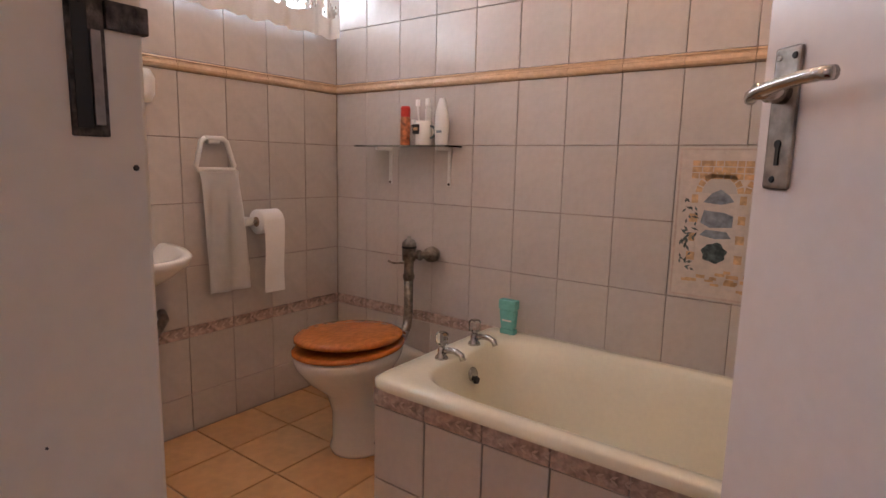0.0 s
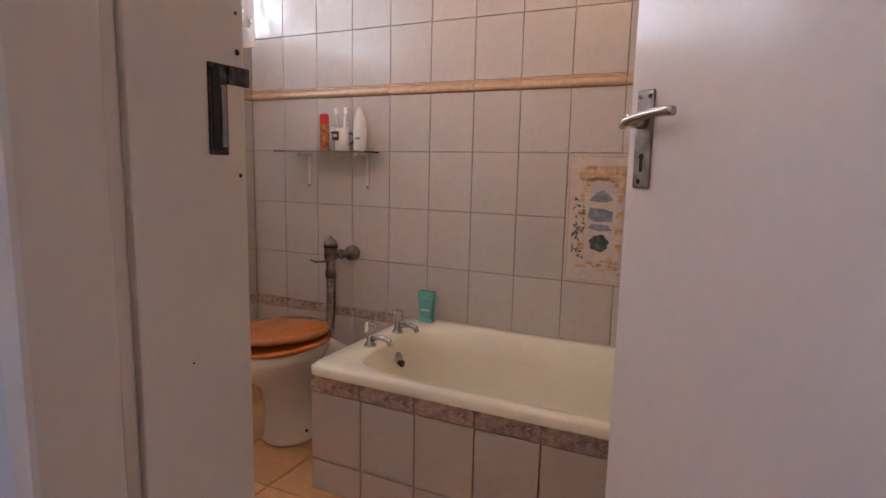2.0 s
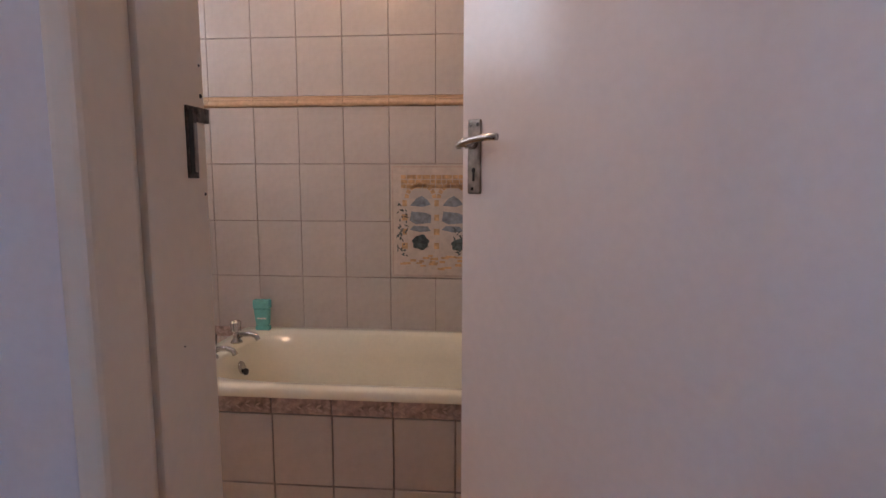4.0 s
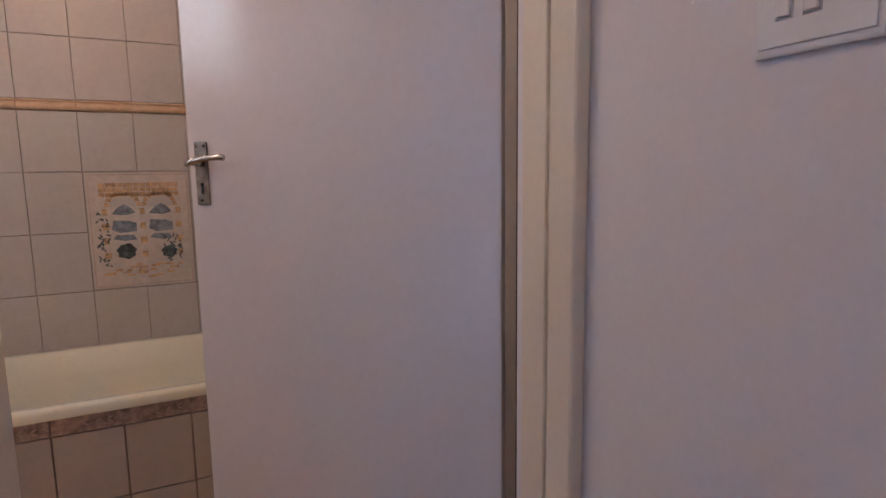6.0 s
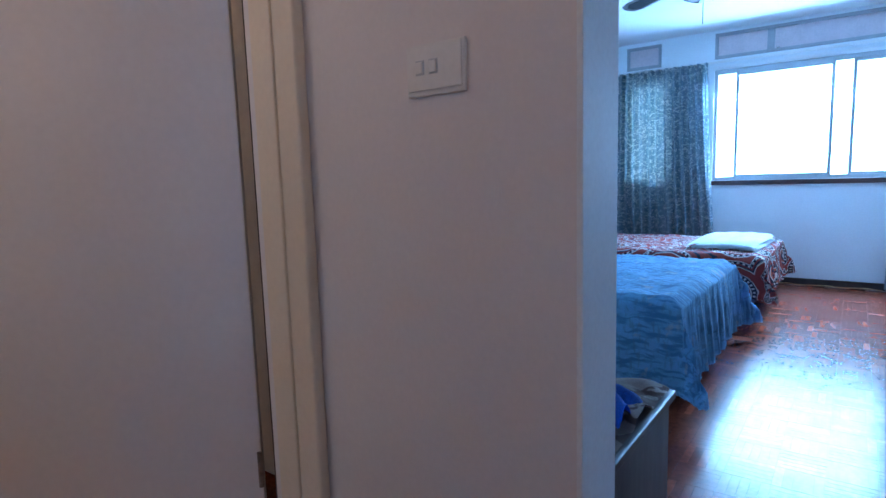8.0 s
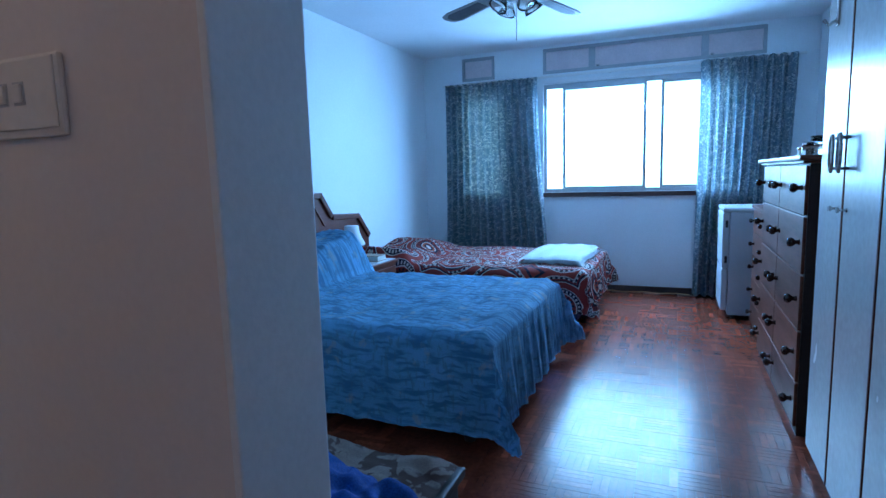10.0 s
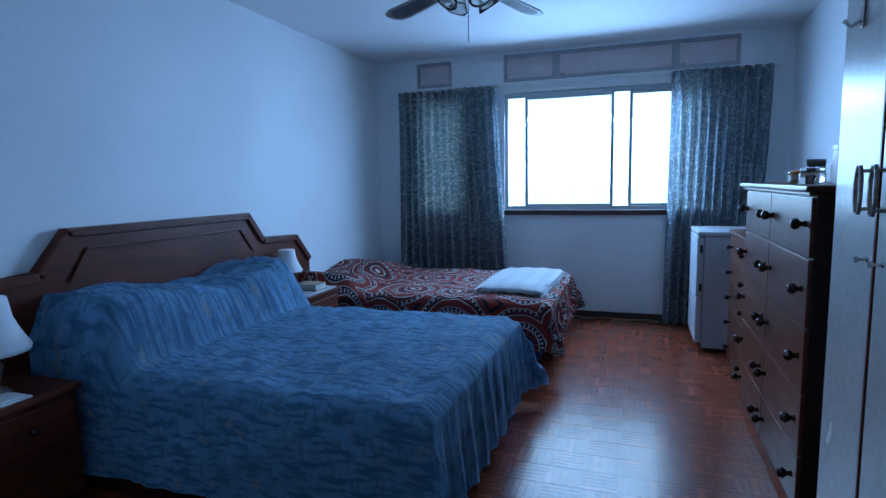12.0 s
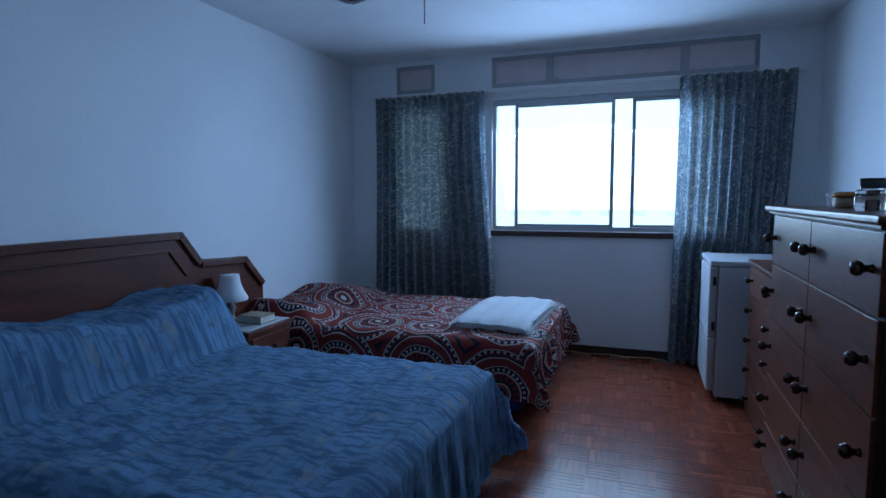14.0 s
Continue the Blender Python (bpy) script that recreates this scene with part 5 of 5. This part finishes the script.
def ceiling_fan(at):
    x, y, zb = at
    f = thing("ceiling_fan", (x, y, CEIL), "ceiling fan with cane-inset blades and frosted lamp cups", "ceiling fan")
    part("canopy", lathe([(0.03, -0.06), (0.06, -0.03), (0.07, 0)], (x, y, CEIL), 20), WHITEP, f, smooth=True)
    part("rod", lathe([(0.012, 0), (0.012, CEIL - 0.06 - zb - 0.10)], (x, y, zb + 0.10), 10), WHITEP, f)
    part("motor", lathe([(0.05, -0.06), (0.09, -0.045), (0.12, -0.01), (0.12, 0.05), (0.07, 0.10), (0.02, 0.11)], (x, y, zb), 28), WHITEP, f, smooth=True)
    for i in range(5):
        m = Matrix.Translation((x, y, zb)) @ Matrix.Rotation(radians(FAN_TURN + 72 * i), 4, "Z") @ Matrix.Rotation(radians(9), 4, "X")
        out = [(0.16, -0.045), (0.60, -0.066), (0.67, -0.05), (0.69, -0.02), (0.69, 0.02), (0.67, 0.05), (0.60, 0.066), (0.16, 0.045)]
        flat = Matrix.Rotation(radians(-90), 4, "X")
        bl = part("blade", moved(prism(out, -0.004, 0.004, 0.0015), m @ flat), BLADE, f)
        ins = [(0.30, -0.036), (0.60, -0.048), (0.65, -0.02), (0.65, 0.02), (0.60, 0.048), (0.30, 0.036)]
        part("cane_inset", moved(prism(ins, 0.0035, 0.0055), m @ flat), CANE, bl)
        part("blade_iron", moved(box(0.09, 0.20, -0.014, 0.014, 0.005, 0.012, 0.002), m), STEEL, f)
    for i in range(4):
        a = radians(45 + 90 * i)
        part("lamp_cup", moved(lathe([(0.02, 0), (0.034, -0.03), (0.05, -0.06), (0.055, -0.075), (0.050, -0.07), (0.03, -0.03)], (0, 0, 0), 16), Matrix.Translation((x + 0.07 * math.cos(a), y + 0.07 * math.sin(a), zb - 0.045)) @ Matrix.Rotation(a, 4, "Z") @ Matrix.Rotation(radians(-35), 4, "Y")), ACRYLIC, f, smooth=True)
    part("pull_chain", tube([(x + 0.0, y, zb - 0.06), (x, y, 1.90)], 0.0022, 6), STEEL, f)
    part("chain_short", tube([(x + 0.02, y + 0.03, zb - 0.06), (x + 0.02, y + 0.03, zb - 0.12)], 0.0022, 6), STEEL, f)


FAN_TURN = -17.3
ceiling_fan((3.276, -0.285, 2.17))


# low bench near the doorway, with a throw
ch = thing("blanket_chest", (1.2, -0.2, 0), "dark wooden blanket chest beside the doorway", "chest")
part("box", box(0.93, 1.445, -0.605, -0.005, 0.0, 0.40, 0.006), DARKWOOD, ch)
part("lid", box(0.915, 1.462, -0.620, -0.003, 0.401, 0.426, 0.006), DARKWOOD, ch)


def throw(u, vv):
    return (0.93 + 0.515 * u, -0.605 + 0.56 * vv, 0.434 + 0.05 * max(0, noise.noise(Vector((u * 3, vv * 3, 4)))) + 0.10 * max(0, vv - 0.45) + 0.008 * noise.noise(Vector((u * 14, vv * 14, 1))))


solo("throw", sheet(50, 50, throw, 0.006, uv=(0.8, 0.8)), THROW, "brown patterned throw spread over the chest", "throw")
solo("blue_garment", sheet(40, 40, lambda u, vv: (0.95 + 0.30 * u + 0.05 * vv, -0.585 + 0.30 * vv, 0.455 + 0.05 * math.sin(u * 3.14) * math.sin(vv * 3.14) + 0.06 * max(0, noise.noise(Vector((u * 3, vv * 3, 4)))) + 0.03 * noise.noise(Vector((u * 6, vv * 7, 9))) + 0.03 * vv), 0.006), BLUE, "crumpled bright blue garment on the throw", "garment")

# block added where a white upright edge stands; its cupboard form is invented
cb = thing("white_upright_block", (1.2, 0.8, 0), "tall white block standing in for an unidentified white edge", "cupboard")
part("body", box(BX1 + 0.25, 1.395, 0.30, RY1, 0.0, 2.2, 0.006), BEDWALL, cb)
part("edge_post", box(1.3955, 1.42, 0.292, 0.34, 0.0, 2.2, 0.004), BEDWALL, cb)
part("catch", box(1.375, 1.388, 0.296, 0.2995, 0.955, 0.985, 0.001), BLACK, cb)

cable = solo("cable", tube([(5.82, -0.45 - 0.1 * i, 0.012 + 0.006 * math.sin(i * 2.1)) for i in range(9)], 0.005, 6), SAND, "thin pale cable lying along the skirting", "cable", smooth=True)


# far view
fb = thing("apartment_building", (90, -15, -4), "apartment block far beyond the window, glowing in place of daylight", "building")
# walls, roof and windows glow instead of being lit
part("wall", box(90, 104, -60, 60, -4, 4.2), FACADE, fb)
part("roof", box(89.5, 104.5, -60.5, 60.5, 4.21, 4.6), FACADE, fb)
for i in range(25):
    for j in range(2):
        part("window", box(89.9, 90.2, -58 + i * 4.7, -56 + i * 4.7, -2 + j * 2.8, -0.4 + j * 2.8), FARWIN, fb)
# glowing sheet in place of open sky, so the window burns out white
bd = solo("backdrop", box(140, 141, -160, 160, -4, 120), glow("glowing_sky", (0.40, 0.72, 1.0), 28.0), "glowing sheet standing in for bright sky beyond the buildings", "backdrop", "structure")


# ---- pieces: tiles and parquet, last ----
def bevelled_tile(w, d, h, r=0.0018):
    bm = bmesh.new()
    bmesh.ops.create_cube(bm, size=1)
    bmesh.ops.transform(bm, matrix=Matrix.Diagonal((w, d, h, 1)), verts=bm.verts)
    bmesh.ops.bevel(bm, geom=bm.edges[:], offset=min(r, w / 4, d / 4, h / 4), segments=1, affect="EDGES")
    return bm


tile_meshes = {}


def lay(parent, m, b, name="tile"):
    """One piece filling the box b, sharing its mesh with pieces of the same size."""
    size = tuple(round(b[i + 1] - b[i], 3) for i in (0, 2, 4))
    key = (size, m.name)
    if key not in tile_meshes:
        tile_meshes[key] = mesh_of(name, bevelled_tile(*size), m)
    ob = new(name, tile_meshes[key])
    ob.parent = parent
    ob.matrix_parent_inverse = place(parent).inverted()
    ob.location = ((b[0] + b[1]) / 2, (b[2] + b[3]) / 2, (b[4] + b[5]) / 2)
    return ob


for parent, m, b in pieces:
    lay(parent, m, b, "border_tile" if m is BAND else "tile")
G = 0.0012
ROWS_Z = [(BFLOOR, 0.110), (0.110, 0.348), ("band", 0.348, 0.395), (0.395, 0.635), (0.635, 0.885), (0.885, 1.135), (1.135, 1.379), ("pencil", 1.379, 1.424), (1.424, 1.670), (1.670, 1.920), (1.920, 2.170), (2.170, CEIL)]
T0 = 0.0095


def tiled(parent, axis, cuts, skip=None):
    for row in ROWS_Z:
        kind = row[0] if isinstance(row[0], str) else ""
        z0, z1 = row[-2:]
        for a, b in zip(cuts, cuts[1:]):
            if skip and skip(a, b, z0, z1):
                continue
            out = 0.006 if kind == "band" else 0.0
            m = BAND if kind == "band" else TILE
            if kind == "pencil":
                bm_key = ("pencil", axis, round(b - a, 3))
                if bm_key not in tile_meshes:
                    prof = [(0.0, -0.0215), (0.012, -0.0215), (0.020, -0.015), (0.022, -0.006), (0.018, 0.004), (0.012, 0.007), (0.012, 0.0125), (0.016, 0.016), (0.012, 0.0215), (0.0, 0.0215)]
                    bm = bmesh.new()
                    half = (b - a) / 2 - 0.0008
                    va = [bm.verts.new((-half, -p, z) if axis == "x" else (p, -half, z)) for p, z in prof]
                    vb = [bm.verts.new((half, -p, z) if axis == "x" else (p, half, z)) for p, z in prof]
                    bm.faces.new(va)
                    bm.faces.new(vb[::-1])
                    for i in range(len(prof)):
                        j = (i + 1) % len(prof)
                        bm.faces.new((va[i], vb[i], vb[j], va[j]))
                    tile_meshes[bm_key] = mesh_of("moulded_tile", bm, PENCIL)
                ob = new("moulded_tile", tile_meshes[bm_key])
                ob.parent = parent
                ob.location = ((a + b) / 2, BY1 + T0, (z0 + z1) / 2) if axis == "x" else (BX0 - T0, (a + b) / 2, (z0 + z1) / 2)
                continue
            if axis == "x":
                lay(parent, m, (a + G, b - G, BY1 - out * 0.3, BY1 + T0, z0 + G, z1 - G), "border_tile" if kind else "tile")
            else:
                lay(parent, m, (BX0 - T0, BX0 + out * 0.3, a + G, b - G, z0 + G, z1 - G), "border_tile" if kind else "tile")


cols = [BX0] + [-0.342 + 0.2 * k for k in range(-7, 7)]
tiled(wall_tub, "x", cols, lambda a, b, z0, z1: z1 <= 0.3 and a > -0.9)
rows_y = [BY0] + [1.178 + 0.2 * k for k in range(-4, 4)] + [BY1 - 0.001]
tiled(wall_basin, "y", rows_y, lambda a, b, z0, z1: z0 > 1.6 and z1 < 2.2 and b > WIN_Y0 and a < WIN_Y1)

# relief twigs on the border tiles
bm = bmesh.new()
random.seed(4)


def twig(at, along, normal, up, n):
    a, nn, u = Vector(along), Vector(normal), Vector(up)
    for i in range(n):
        c = Vector(at) + a * (i * 0.034) + u * 0.004 * math.sin(i * 2.3)
        for s in (-1, 1):
            d = (a + u * 0.6 * s).normalized()
            p = d.cross(nn).normalized()
            q = [c, c + d * 0.011 + p * 0.004, c + d * 0.024, c + d * 0.011 - p * 0.004]
            bm.faces.new([bm.verts.new(v + nn * 0.0006) for v in q])


twig((BX0 + 0.01, BY1 - 0.0022, 0.371), (1, 0, 0), (0, -1, 0), (0, 0, 1), 30)
twig((BX0 + 0.0022, BY0 + 0.02, 0.371), (0, 1, 0), (1, 0, 0), (0, 0, 1), 50)
twig((-1.0, 1.2475, 0.339), (1, 0, 0), (0, -1, 0), (0, 0, 1), 46)
solo("border_relief", bm, BANDLINE, "pale leafy relief running along the border tiles", "tile relief", "structure")

# bathroom floor tiles, square and diagonal to nothing
random.seed(3)
FX, FY = -1.690, 1.186
S = 0.273
for i in range(-2, 10):
    for j in range(-5, 5):
        x0, y0 = FX + i * S, FY + j * S
        x1, y1 = min(x0 + S, BX1), min(y0 + S, BY1)
        x0, y0 = max(x0, BX0), max(y0, HY1 + 0.12)
        if x1 - x0 > 0.02 and y1 - y0 > 0.02 and not (x0 > -0.95 and y0 > 1.30):
            lay(floor_bath, FTILE, (x0 + 0.003, x1 - 0.003, y0 + 0.003, y1 - 0.003, BFLOOR - 0.009, BFLOOR), "floor_tile")


def parquet():
    """Mosaic parquet: squares of five fingers, turned by turns; a stretch as single blocks, the rest one sheet."""
    q, n = 0.15, 5
    w = q / n
    verts, faces = [], []
    count = 0
    for i in range(int((RX1 - RX0) / q) + 1):
        for j in range(int((RY1 - RY0) / q) + 1):
            cx, cy = RX0 + q * i, RY0 + q * j
            flip = (i + j) % 2
            for k in range(n):
                a = (cx + 0.0008, cx + q - 0.0008, cy + k * w + 0.0005, cy + (k + 1) * w - 0.0005) if flip else (cx + k * w + 0.0005, cx + (k + 1) * w - 0.0005, cy + 0.0008, cy + q - 0.0008)
                if a[1] > RX1 or a[3] > RY1:
                    continue
                if 3.6 <= cx <= 5.1 and -1.25 <= cy <= -0.55 and count < 300:
                    count += 1
                    key = ("block", flip)
                    if key not in tile_meshes:
                        tile_meshes[key] = mesh_of("block", bevelled_tile(a[1] - a[0], a[3] - a[2], 0.006, 0.0003), PARQ)
                    ob = new("block", tile_meshes[key])
                    ob.parent = floor_bed
                    ob.location = ((a[0] + a[1]) / 2, (a[2] + a[3]) / 2, -0.003)
                else:
                    b = len(verts)
                    verts.extend(((a[0], a[2], 0), (a[1], a[2], 0), (a[1], a[3], 0), (a[0], a[3], 0), (a[0], a[2], -0.004), (a[1], a[2], -0.004), (a[1], a[3], -0.004), (a[0], a[3], -0.004)))
                    faces.extend(((b, b + 1, b + 2, b + 3), (b, b + 4, b + 5, b + 1), (b + 1, b + 5, b + 6, b + 2), (b + 2, b + 6, b + 7, b + 3), (b + 3, b + 7, b + 4, b)))
    me = bpy.data.meshes.new("parquet_blocks")
    me.from_pydata(verts, [], faces)
    me.materials.append(PARQF)
    ob = new("parquet_blocks", me)
    ob.parent = floor_bed
    tagged(ob, "dark red mosaic parquet fingers", kind="stuff")


parquet()
